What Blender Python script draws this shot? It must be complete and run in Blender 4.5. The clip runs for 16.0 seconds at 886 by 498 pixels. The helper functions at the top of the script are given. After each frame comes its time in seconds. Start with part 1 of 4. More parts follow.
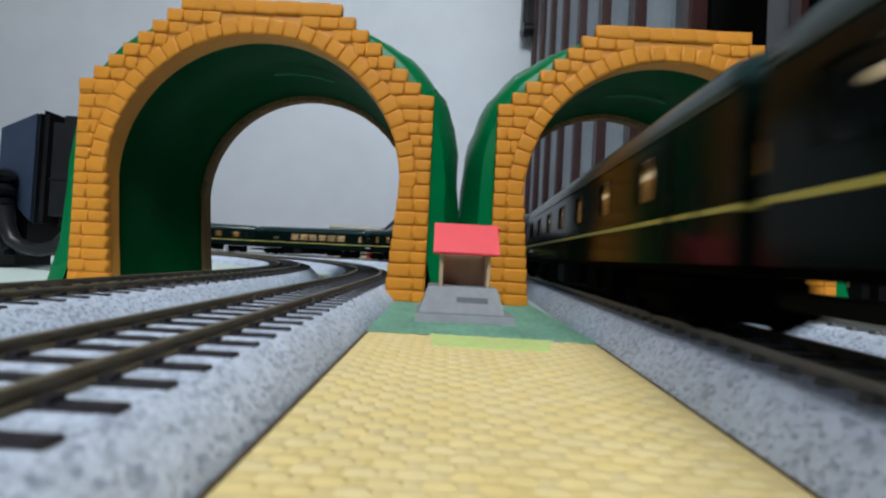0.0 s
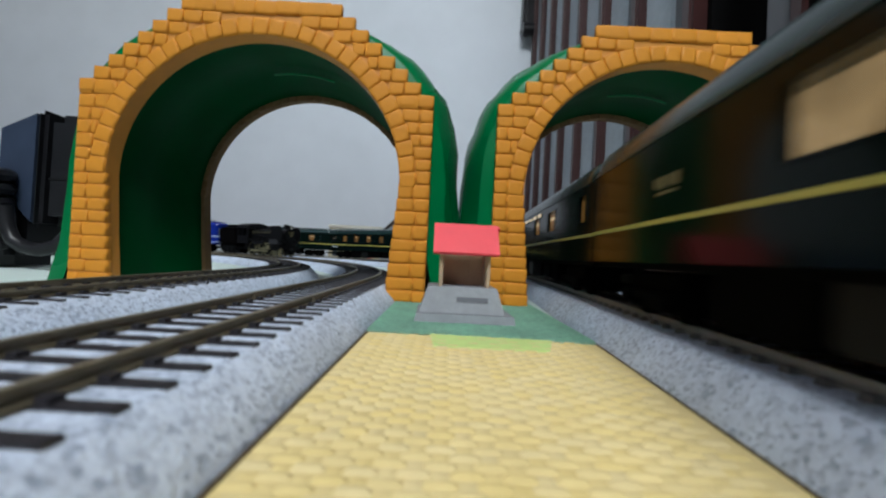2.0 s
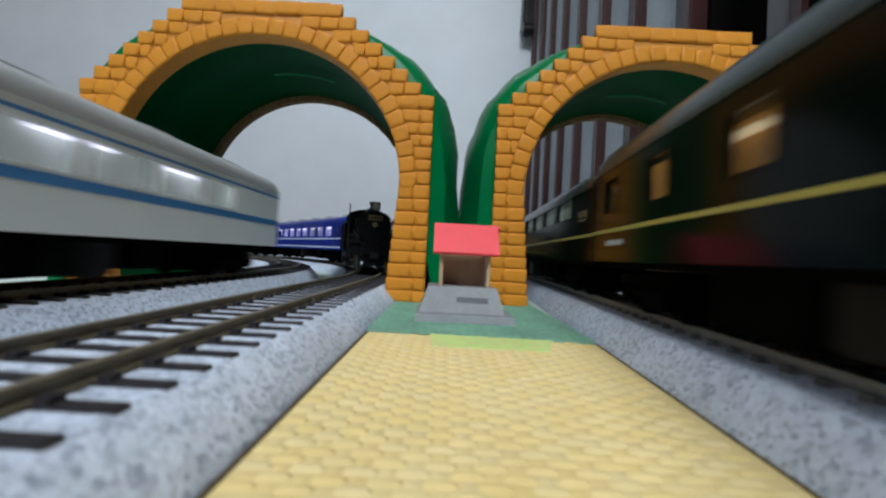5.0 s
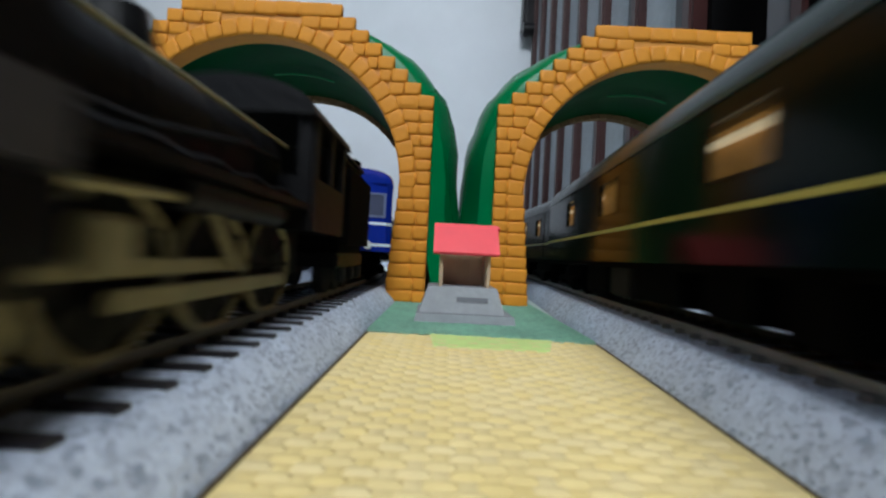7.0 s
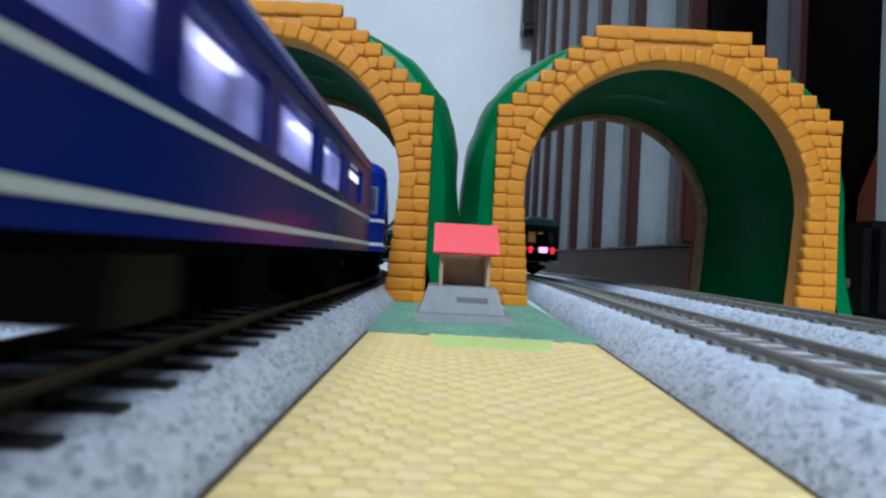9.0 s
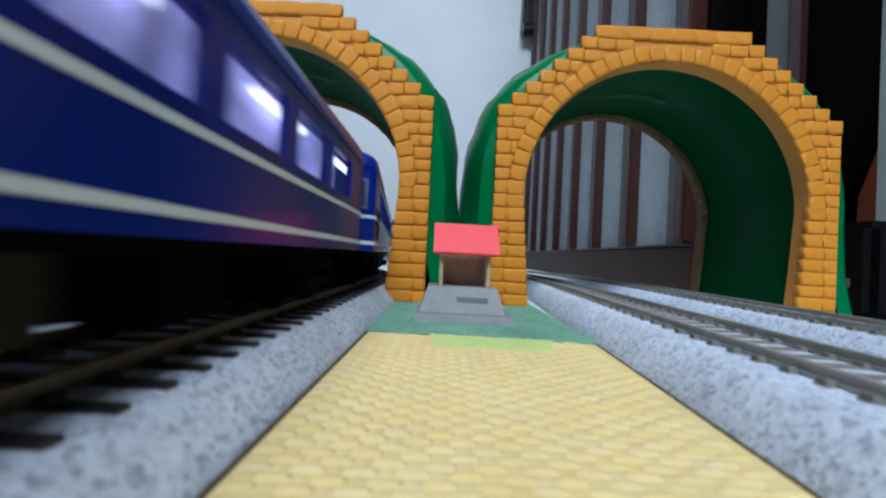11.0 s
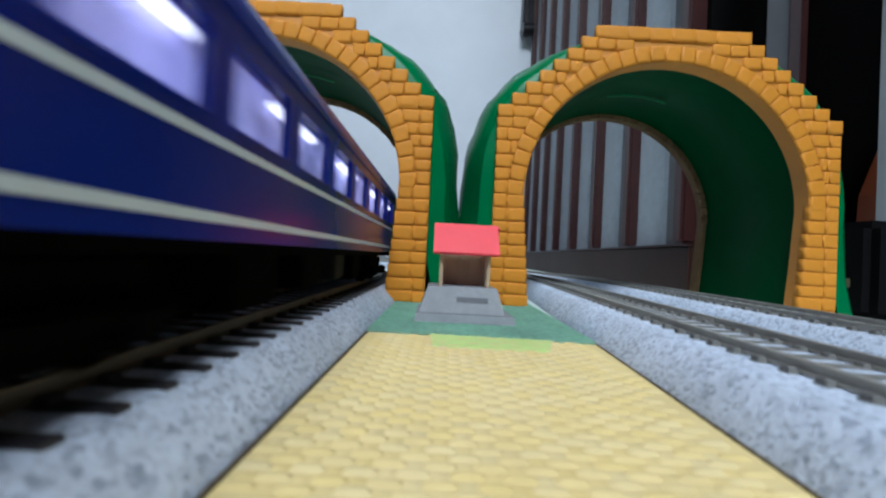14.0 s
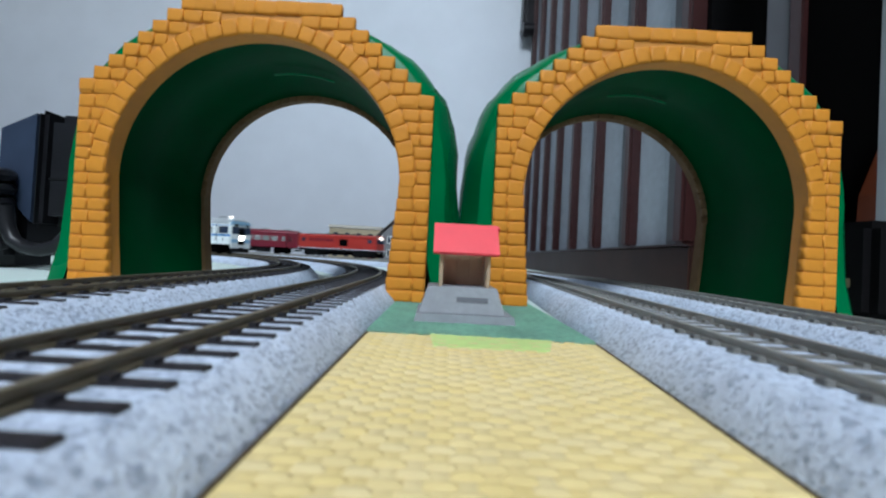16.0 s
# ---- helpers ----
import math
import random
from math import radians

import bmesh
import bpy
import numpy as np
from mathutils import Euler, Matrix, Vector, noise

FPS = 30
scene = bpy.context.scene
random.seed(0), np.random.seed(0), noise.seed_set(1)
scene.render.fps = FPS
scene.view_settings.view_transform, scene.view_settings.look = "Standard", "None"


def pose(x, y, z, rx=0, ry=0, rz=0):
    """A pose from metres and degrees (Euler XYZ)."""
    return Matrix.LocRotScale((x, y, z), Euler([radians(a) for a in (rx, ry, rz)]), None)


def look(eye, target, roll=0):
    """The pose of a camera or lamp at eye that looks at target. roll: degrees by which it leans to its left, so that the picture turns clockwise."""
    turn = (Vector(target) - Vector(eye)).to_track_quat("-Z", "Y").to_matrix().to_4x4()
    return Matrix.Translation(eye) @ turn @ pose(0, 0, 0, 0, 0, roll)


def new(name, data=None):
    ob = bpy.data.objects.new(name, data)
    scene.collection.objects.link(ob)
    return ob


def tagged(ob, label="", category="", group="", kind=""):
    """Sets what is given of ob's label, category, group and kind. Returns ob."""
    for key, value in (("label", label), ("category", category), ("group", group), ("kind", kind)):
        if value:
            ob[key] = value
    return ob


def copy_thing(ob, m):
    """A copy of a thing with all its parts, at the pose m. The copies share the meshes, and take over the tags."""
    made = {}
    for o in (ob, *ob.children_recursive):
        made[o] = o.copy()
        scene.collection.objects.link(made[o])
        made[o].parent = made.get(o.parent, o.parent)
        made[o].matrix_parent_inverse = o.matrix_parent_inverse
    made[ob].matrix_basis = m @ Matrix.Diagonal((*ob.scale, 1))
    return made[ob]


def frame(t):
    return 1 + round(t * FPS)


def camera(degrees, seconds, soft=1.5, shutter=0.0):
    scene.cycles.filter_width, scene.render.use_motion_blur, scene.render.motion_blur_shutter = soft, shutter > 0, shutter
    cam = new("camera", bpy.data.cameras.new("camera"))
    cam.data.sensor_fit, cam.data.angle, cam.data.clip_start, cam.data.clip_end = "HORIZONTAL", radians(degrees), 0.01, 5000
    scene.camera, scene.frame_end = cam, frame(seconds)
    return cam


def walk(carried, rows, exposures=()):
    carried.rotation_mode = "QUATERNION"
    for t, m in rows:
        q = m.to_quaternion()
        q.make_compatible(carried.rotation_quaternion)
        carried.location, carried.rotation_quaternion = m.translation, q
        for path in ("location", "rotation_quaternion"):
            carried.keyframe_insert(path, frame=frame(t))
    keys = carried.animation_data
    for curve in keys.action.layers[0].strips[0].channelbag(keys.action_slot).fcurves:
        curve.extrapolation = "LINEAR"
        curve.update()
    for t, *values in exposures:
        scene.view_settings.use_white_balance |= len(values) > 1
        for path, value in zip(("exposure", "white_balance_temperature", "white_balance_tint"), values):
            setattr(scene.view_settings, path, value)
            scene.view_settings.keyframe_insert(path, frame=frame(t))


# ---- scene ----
cam = camera(96.5, 16.0, soft=2.2, shutter=0.9)
EYE = 0.0123
cam.data.dof.use_dof, cam.data.dof.focus_distance, cam.data.dof.aperture_fstop = True, 0.15, 40.0
CAM = Matrix.Translation((0, 0, EYE)) @ pose(0, 0, 0, 91.0, 0, 0) @ pose(0, 0, 0, 0, 0, 3.0)
walk(cam, [(0.0, CAM), (16.0, CAM)], exposures=[(0.0, -0.16, 6350, 10), (6.5, -0.16, 6350, 10), (7.6, -0.05, 5900, 10), (9.0, -0.02, 5750, 9), (13.0, -0.03, 5850, 9), (16.0, -0.04, 5850, 9)])

# ---- light ----
world = bpy.data.worlds.new("world")
scene.world = world
world.use_nodes = True
wn = world.node_tree.nodes
sky = wn.new("ShaderNodeTexSky")
sky.sky_type, sky.sun_disc = "NISHITA", False
sky.sun_elevation, sky.sun_rotation = radians(40), radians(160)
world.node_tree.links.new(sky.outputs[0], wn["Background"].inputs[0])
wn["Background"].inputs[1].default_value = 0.12


def area(name, eye, target, sx, sy, watts, color):
    data = bpy.data.lights.new(name, "AREA")
    data.shape, data.size, data.size_y, data.energy, data.color = "RECTANGLE", sx, sy, watts, color
    ob = new(name, data)
    ob.matrix_world = look(eye, target)
    return ob


# added fill at an unseen window behind the camera, and added overhead key
area("unseen_window_fill", (-1.3, -1.78, 1.2), (-0.4, 0.5, 0.1), 1.6, 0.9, 5, (0.90, 0.96, 1.0))
area("unseen_pendant_key", (0.03, -0.85, 1.46), (0.0, 0.1, 0.0), 0.8, 0.8, 53, (0.93, 0.98, 1.0))

# ---- materials ----


def mat(name, color, rough=0.5, metal=0.0, vary=0.12, scale=400.0, bump=0.0, fine=0.0, emit=None, power=0.0, spread=0.0, spec=0.5):
    m = bpy.data.materials.new(name)
    m.use_nodes = True
    nt = m.node_tree
    b = nt.nodes["Principled BSDF"]
    b.inputs["Roughness"].default_value, b.inputs["Metallic"].default_value = rough, metal
    b.inputs["Specular IOR Level"].default_value = spec
    co = nt.nodes.new("ShaderNodeTexCoord")
    n1, n2 = nt.nodes.new("ShaderNodeTexNoise"), nt.nodes.new("ShaderNodeTexNoise")
    n1.inputs["Scale"].default_value, n1.inputs["Detail"].default_value = scale, 4
    n2.inputs["Scale"].default_value, n2.inputs["Detail"].default_value = scale * 0.13, 3
    for n in (n1, n2):
        nt.links.new(co.outputs["Object"], n.inputs["Vector"])
    add = nt.nodes.new("ShaderNodeMath")
    add.operation = "ADD"
    nt.links.new(n1.outputs[0], add.inputs[0])
    nt.links.new(n2.outputs[0], add.inputs[1])
    ramp = nt.nodes.new("ShaderNodeMapRange")
    ramp.inputs[1].default_value, ramp.inputs[2].default_value = 0.6, 1.4
    ramp.inputs[3].default_value, ramp.inputs[4].default_value = 1 - vary, 1 + vary
    nt.links.new(add.outputs[0], ramp.inputs[0])
    hsv = nt.nodes.new("ShaderNodeHueSaturation")
    hsv.inputs["Color"].default_value = (*color, 1)
    if spread:
        info = nt.nodes.new("ShaderNodeObjectInfo")
        r2 = nt.nodes.new("ShaderNodeMapRange")
        r2.inputs[3].default_value, r2.inputs[4].default_value = 1 - spread, 1 + spread
        nt.links.new(info.outputs["Random"], r2.inputs[0])
        mul = nt.nodes.new("ShaderNodeMath")
        mul.operation = "MULTIPLY"
        nt.links.new(ramp.outputs[0], mul.inputs[0])
        nt.links.new(r2.outputs[0], mul.inputs[1])
        nt.links.new(mul.outputs[0], hsv.inputs["Value"])
    else:
        nt.links.new(ramp.outputs[0], hsv.inputs["Value"])
    nt.links.new(hsv.outputs[0], b.inputs["Base Color"])
    rr = nt.nodes.new("ShaderNodeMapRange")
    rr.inputs[1].default_value, rr.inputs[2].default_value = 0.3, 0.7
    rr.inputs[3].default_value, rr.inputs[4].default_value = rough * 0.85, min(1, rough * 1.15)
    nt.links.new(n2.outputs[0], rr.inputs[0])
    nt.links.new(rr.outputs[0], b.inputs["Roughness"])
    if bump:
        bp = nt.nodes.new("ShaderNodeBump")
        bp.inputs["Strength"].default_value, bp.inputs["Distance"].default_value = bump, 0.0004
        src = n1
        if fine:
            src = nt.nodes.new("ShaderNodeTexNoise")
            src.inputs["Scale"].default_value, src.inputs["Detail"].default_value = fine, 3
            nt.links.new(co.outputs["Object"], src.inputs["Vector"])
        nt.links.new(src.outputs[0], bp.inputs["Height"])
        nt.links.new(bp.outputs[0], b.inputs["Normal"])
    if emit:
        b.inputs["Emission Color"].default_value = (*emit, 1)
        b.inputs["Emission Strength"].default_value = power
        if vary > 0.25:
            glow = nt.nodes.new("ShaderNodeHueSaturation")
            glow.inputs["Color"].default_value = (*emit, 1)
            nt.links.new(ramp.outputs[0], glow.inputs["Value"])
            nt.links.new(glow.outputs[0], b.inputs["Emission Color"])
    return m


def ballast_material():
    """Grey ballast with pale and dark grains."""
    m = mat("ballast", (0.42, 0.45, 0.52), 0.9, 0, 0.2, 800, 0.5, 2400)
    nt = m.node_tree
    co = next(n for n in nt.nodes if n.type == "TEX_COORD")
    v = nt.nodes.new("ShaderNodeTexVoronoi")
    v.inputs["Scale"].default_value = 2500
    nt.links.new(co.outputs["Object"], v.inputs["Vector"])
    cr = nt.nodes.new("ShaderNodeValToRGB")
    e = cr.color_ramp.elements
    e[0].position, e[0].color = 0.16, (0.34, 0.395, 0.505, 1)
    e[1].position, e[1].color = 0.52, (0.61, 0.68, 0.80, 1)
    bw = nt.nodes.new("ShaderNodeRGBToBW")
    nt.links.new(v.outputs["Color"], bw.inputs[0])
    nt.links.new(bw.outputs[0], cr.inputs[0])
    hsv = next(n for n in nt.nodes if n.type == "HUE_SAT")
    nt.links.new(cr.outputs[0], hsv.inputs["Color"])
    return m


def weave_material():
    """Yellow plastic strands, each a little paler or deeper than the next."""
    m = mat("yellow_strand", (0.76, 0.60, 0.275), 0.6, 0, 0.08, 300, 0.15, 1500)
    nt = m.node_tree
    hsv = next(n for n in nt.nodes if n.type == "HUE_SAT")
    geo, r = nt.nodes.new("ShaderNodeNewGeometry"), nt.nodes.new("ShaderNodeMapRange")
    r.inputs[3].default_value, r.inputs[4].default_value = 0.91, 1.07
    nt.links.new(geo.outputs["Random Per Island"], r.inputs[0])
    nt.links.new(r.outputs[0], hsv.inputs["Saturation"])
    return m


def glass_material(name, tint, clear):
    m = bpy.data.materials.new(name)
    m.use_nodes = True
    nt = m.node_tree
    b = nt.nodes["Principled BSDF"]
    b.inputs["Base Color"].default_value = (*tint, 1)
    b.inputs["Roughness"].default_value = 0.08
    tr, mx = nt.nodes.new("ShaderNodeBsdfTransparent"), nt.nodes.new("ShaderNodeMixShader")
    tr.inputs[0].default_value = (0.5 + tint[0], 0.5 + tint[1], 0.5 + tint[2], 1)
    mx.inputs[0].default_value = clear
    nt.links.new(b.outputs[0], mx.inputs[1])
    nt.links.new(tr.outputs[0], mx.inputs[2])
    nt.links.new(mx.outputs[0], nt.nodes["Material Output"].inputs[0])
    return m


M = dict(
    orange=mat("orange_plastic", (0.61, 0.238, 0.02), 0.6, 0, 0.07, 300, 0.12, 900, spread=0.035, spec=0.25),
    orange_back=mat("orange_joint", (0.56, 0.225, 0.025), 0.5, 0, 0.1, 300, 0.1, 900),
    green=mat("green_plastic", (0.0, 0.145, 0.042), 0.28, 0, 0.12, 60, 0.06, 120, spec=0.13),
    # Back portal orange browned, which puts its shade into the colour.
    rim=mat("shaded_orange_rim", (0.19, 0.115, 0.055), 0.75, 0, 0.2, 300, 0.3, 900, spec=0.15),
    # Hill green darkened for the vault, so its shade sits in the colour.
    vault=mat("green_plastic_shaded", (0.0, 0.055, 0.014), 0.42, 0, 0.2, 70, 0.08, 140, spec=0.04),
    mat_yellow=mat("yellow_mat", (0.76, 0.60, 0.275), 0.6, 0, 0.07, 300, 0.15, 1500),
    # Brown of the mat edge, with the shadow beside it painted in.
    border=mat("mat_edge_shade", (0.085, 0.06, 0.03), 0.9, 0, 0.3, 500),
    felt=mat("green_felt", (0.34, 0.62, 0.47), 0.95, 0, 0.25, 900, 1.0, 2000),
    sticker=mat("lime_sticker", (0.58, 0.74, 0.25), 0.6, 0, 0.1, 500),
    ballast=ballast_material(),
    sleeper=mat("sleeper_brown", (0.018, 0.016, 0.020), 0.6, 0, 0.3, 900, 0.3, 2000),
    sleeper_grey=mat("sleeper_grey", (0.19, 0.185, 0.17), 0.7, 0, 0.25, 900, 0.3, 2000),
    rail=mat("rail_steel", (0.17, 0.145, 0.095), 0.5, 0.25, 0.25, 500, 0.1, 900),
    rail_grey=mat("rail_nickel", (0.36, 0.35, 0.31), 0.5, 0.2, 0.2, 500, 0.1, 900),
    table=mat("table_cover", (0.62, 0.72, 0.68), 0.7, 0, 0.06, 60, 0.1, 500),
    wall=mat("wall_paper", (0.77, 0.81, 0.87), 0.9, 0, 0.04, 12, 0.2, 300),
    # Unseen walls, ceiling and floor are dark to hold bounced light down.
    wall_dim=mat("low_bounce_wall", (0.11, 0.105, 0.10), 0.9, 0, 0.06, 12, 0.2, 300),
    ceiling=mat("low_bounce_ceiling", (0.26, 0.265, 0.28), 0.9, 0, 0.03, 12),
    floor=mat("low_bounce_floor", (0.13, 0.08, 0.045), 0.5, 0, 0.2, 20),
    louvre=mat("curtain_white", (0.46, 0.50, 0.55), 0.9, 0, 0.12, 90, 0.5, 500),
    louvre_grey=mat("curtain_grey", (0.15, 0.145, 0.155), 0.8, 0, 0.1, 60),
    rib=mat("brown_rib", (0.045, 0.012, 0.011), 0.4, 0, 0.2, 40),
    board=mat("dark_board", (0.045, 0.02, 0.015), 0.5, 0, 0.3, 50, spec=0.15),
    # Near black puts the shade of the unlit opening into the colour.
    dark=mat("recess_shade", (0.002, 0.0018, 0.002), 0.8, 0, 0.3, 20, spec=0.1),
    cushion=mat("orange_wood", (0.22, 0.045, 0.012), 0.5, 0, 0.3, 30),
    post=mat("grey_post", (0.32, 0.33, 0.34), 0.6, 0, 0.08, 30),
    black=mat("black_plastic", (0.010, 0.010, 0.012), 0.33, 0, 0.2, 100, 0.1, 800, spec=0.3),
    screen=mat("smoked_face", (0.035, 0.05, 0.085), 0.12, 0, 0.3, 60),
    red=mat("red_roof", (0.82, 0.05, 0.07), 0.5, 0, 0.06, 300, 0.1, 900),
    beige=mat("beige_wall", (0.50, 0.36, 0.24), 0.6, 0, 0.15, 300),
    stone=mat("grey_stone", (0.27, 0.28, 0.30), 0.8, 0, 0.15, 700, 0.4, 1500),
    plate=mat("dark_plate", (0.05, 0.055, 0.07), 0.5, 0, 0.2, 500),
    blue=mat("blue_paint", (0.0035, 0.018, 0.225), 0.24, 0, 0.08, 80, spec=0.3),
    blue_roof=mat("silver_roof", (0.40, 0.42, 0.46), 0.45, 0, 0.1, 150),
    white_line=mat("white_line", (0.66, 0.78, 0.88), 0.4, 0, 0.08, 200),
    tgreen=mat("dark_green_paint", (0.0022, 0.0066, 0.0054), 0.16, 0, 0.15, 80, spec=0.12),
    troof=mat("green_roof", (0.014, 0.034, 0.034), 0.25, 0, 0.1, 100),
    yellow_line=mat("yellow_line", (0.50, 0.45, 0.11), 0.4, 0, 0.08, 200),
    iron=mat("black_iron", (0.0036, 0.0036, 0.0043), 0.45, 0.0, 0.4, 150, 0.3, 900, spec=0.14),
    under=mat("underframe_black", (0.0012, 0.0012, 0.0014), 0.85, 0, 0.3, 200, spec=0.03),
    under_grey=mat("underframe_grey", (0.008, 0.0085, 0.009), 0.7, 0, 0.25, 200, spec=0.15),
    case=mat("matt_black_case", (0.004, 0.0035, 0.004), 0.7, 0, 0.2, 100, 0.1, 800, spec=0.08),
    chest=mat("grey_steam_chest", (0.030, 0.030, 0.036), 0.5, 0, 0.3, 200, 0.2, 900),
    lens=mat("clear_lamp_lens", (0.24, 0.24, 0.22), 0.1, 0, 0.3, 300),
    tank=mat("matt_black_tank", (0.0022, 0.0018, 0.0018), 0.8, 0, 0.3, 120, 0.2, 700, spec=0.03),
    steel=mat("worn_steel", (0.20, 0.18, 0.10), 0.45, 0.35, 0.3, 300),
    brass=mat("brass_plate", (0.24, 0.21, 0.11), 0.35, 0.6, 0.2, 300),
    white=mat("white_paint", (0.78, 0.82, 0.82), 0.35, 0, 0.06, 100),
    sky_blue=mat("sky_blue_band", (0.05, 0.22, 0.50), 0.35, 0, 0.06, 100),
    pale_blue=mat("pale_blue_paint", (0.30, 0.50, 0.66), 0.35, 0, 0.06, 100),
    grey_roof=mat("grey_roof", (0.42, 0.45, 0.47), 0.55, 0, 0.1, 100),
    loco_red=mat("loco_red", (0.42, 0.035, 0.025), 0.35, 0, 0.08, 100),
    maroon=mat("maroon_paint", (0.16, 0.008, 0.022), 0.35, 0, 0.08, 100),
    # Linings glow themselves, mottled, in place of lamp light inside the coaches.
    lav=mat("lavender_lining_glow", (0.50, 0.48, 0.74), 0.7, 0, 0.95, 260, emit=(0.50, 0.50, 1.0), power=2.0),
    warm_in=mat("warm_lining_glow", (0.42, 0.22, 0.09), 0.7, 0, 0.8, 140, emit=(1.0, 0.50, 0.11), power=0.6),
    bright_in=mat("bright_warm_lining_glow", (0.5, 0.36, 0.18), 0.7, 0, 0.9, 220, emit=(1.0, 0.66, 0.30), power=1.5),
    cream_in=mat("pale_lining_glow", (0.5, 0.5, 0.36), 0.7, 0, 0.7, 140, emit=(0.75, 0.95, 0.72), power=0.5),
    white_in=mat("cream_lining_glow", (0.6, 0.62, 0.58), 0.7, 0, 0.2, 200, emit=(0.9, 1.0, 0.95), power=1.0),
    lamp_cool=mat("cool_lamp", (0.9, 0.9, 1), 0.5, emit=(0.86, 0.84, 1.0), power=9),
    lamp_warm=mat("warm_lamp", (1, 0.9, 0.7), 0.5, emit=(1.0, 0.78, 0.45), power=2.6),
    lamp_red=mat("tail_lamp", (0.8, 0.02, 0.03), 0.4, emit=(1, 0.02, 0.06), power=1.2),
    lamp_pink=mat("lit_tail_sign", (0.8, 0.5, 0.8), 0.4, emit=(1.0, 0.52, 0.95), power=1.2),
    lamp_head=mat("head_lamp", (1, 0.95, 0.9), 0.4, emit=(1, 0.92, 0.8), power=4),
    frame_grey=mat("blue_grey_frame", (0.14, 0.18, 0.30), 0.4, 0, 0.1, 200),
    end_pane=mat("end_window_pane", (0.07, 0.08, 0.13), 0.08, 0, 0.3, 200),
    warm_pane=mat("lit_warm_pane", (0.6, 0.5, 0.3), 0.2, emit=(1.0, 0.75, 0.42), power=0.55),
    glass=glass_material("window_glass", (0.03, 0.04, 0.05), 0.75),
    glass_dark=glass_material("tinted_glass", (0.01, 0.02, 0.02), 0.35),
    shop=mat("cream_render", (0.42, 0.36, 0.24), 0.8, 0, 0.12, 150),
    shop_trim=mat("pale_stone_trim", (0.55, 0.52, 0.45), 0.8, 0, 0.1, 150),
    house=mat("grey_boards", (0.20, 0.20, 0.21), 0.8, 0, 0.15, 150),
    house_roof=mat("brown_tiles", (0.10, 0.085, 0.08), 0.8, 0, 0.2, 200),
    awning_blue=mat("blue_awning", (0.04, 0.16, 0.42), 0.7),
    awning_green=mat("green_awning", (0.10, 0.26, 0.20), 0.7),
    pane_far=mat("shop_glass", (0.05, 0.06, 0.08), 0.1),
)

# ---- mesh helpers: all sizes in millimetres ----
MM = 0.001


def vec(x, y, z):
    return Vector((x * MM, y * MM, z * MM))


def box(bm, x0, x1, y0, y1, z0, z1, bevel=0.0, m=None):
    r = bmesh.ops.create_cube(bm, size=1.0)
    vs = r["verts"]
    for v in vs:
        v.co = vec(x0 + (v.co.x + 0.5) * (x1 - x0), y0 + (v.co.y + 0.5) * (y1 - y0), z0 + (v.co.z + 0.5) * (z1 - z0))
    if bevel:
        es = list({e for v in vs for e in v.link_edges})
        r = bmesh.ops.bevel(bm, geom=es, offset=bevel * MM, segments=2, affect="EDGES")
        vs = list({v for f in r["faces"] for v in f.verts} | {v for v in vs if v.is_valid})
    if m is not None:
        for v in vs:
            v.co = m @ v.co
    return bm


def cyl(bm, c, r, h, axis="z", seg=20, r2=None):
    """A cylinder or cone centred at c (mm), along an axis."""
    turn = {"z": Matrix(), "x": Matrix.Rotation(radians(90), 4, "Y"), "y": Matrix.Rotation(radians(-90), 4, "X")}[axis]
    bmesh.ops.create_cone(bm, cap_ends=True, segments=seg, radius1=r * MM, radius2=(r if r2 is None else r2) * MM, depth=h * MM,
                          matrix=Matrix.Translation(vec(*c)) @ turn)
    return bm


def loft(bm, rings, close=True, caps=True):
    """Joins rings of points (mm) with the same count."""
    rows = [[bm.verts.new(vec(*p)) for p in ring] for ring in rings]
    n = len(rows[0])
    for a, b in zip(rows, rows[1:]):
        for i in range(n if close else n - 1):
            j = (i + 1) % n
            bm.faces.new((a[i], a[j], b[j], b[i]))
    if caps and close:
        bm.faces.new(rows[0][::-1])
        bm.faces.new(rows[-1])
    bmesh.ops.recalc_face_normals(bm, faces=bm.faces)
    return bm


def tube(bm, pts, r, seg=8):
    rings = []
    for i, p in enumerate(pts):
        a, b = Vector(pts[max(i - 1, 0)]), Vector(pts[min(i + 1, len(pts) - 1)])
        q = (b - a).to_track_quat("Z", "Y")
        rings.append([tuple(Vector(p) + q @ Vector((r * math.cos(t), r * math.sin(t), 0))) for t in np.linspace(0, 2 * math.pi, seg, endpoint=False)])
    return loft(bm, rings)


def mesh_of(name, bm, material, smooth=False):
    me = bpy.data.meshes.new(name)
    if smooth:
        for f in bm.faces:
            f.smooth = True
    bm.to_mesh(me)
    bm.free()
    me.materials.append(material)
    if smooth:
        me.set_sharp_from_angle(angle=radians(38))
    return me


def part(name, bm, material, parent=None, label="", at=None, smooth=False):
    ob = new(name, mesh_of(name, bm, material, smooth))
    if parent is not None:
        ob.parent = parent
    if at is not None:
        ob.matrix_basis = at
    if label:
        ob["label"] = label
    return ob


def share(name, mesh, parent, at):
    ob = new(name, mesh)
    ob.parent = parent
    ob.matrix_basis = at
    return ob


def mpose(x, y, z, rx=0, ry=0, rz=0):
    return pose(x * MM, y * MM, z * MM, rx, ry, rz)


B = bmesh.new

# ---- track plan: s is the way along a line from abreast of the camera, in mm ----
RAIL = 5.3


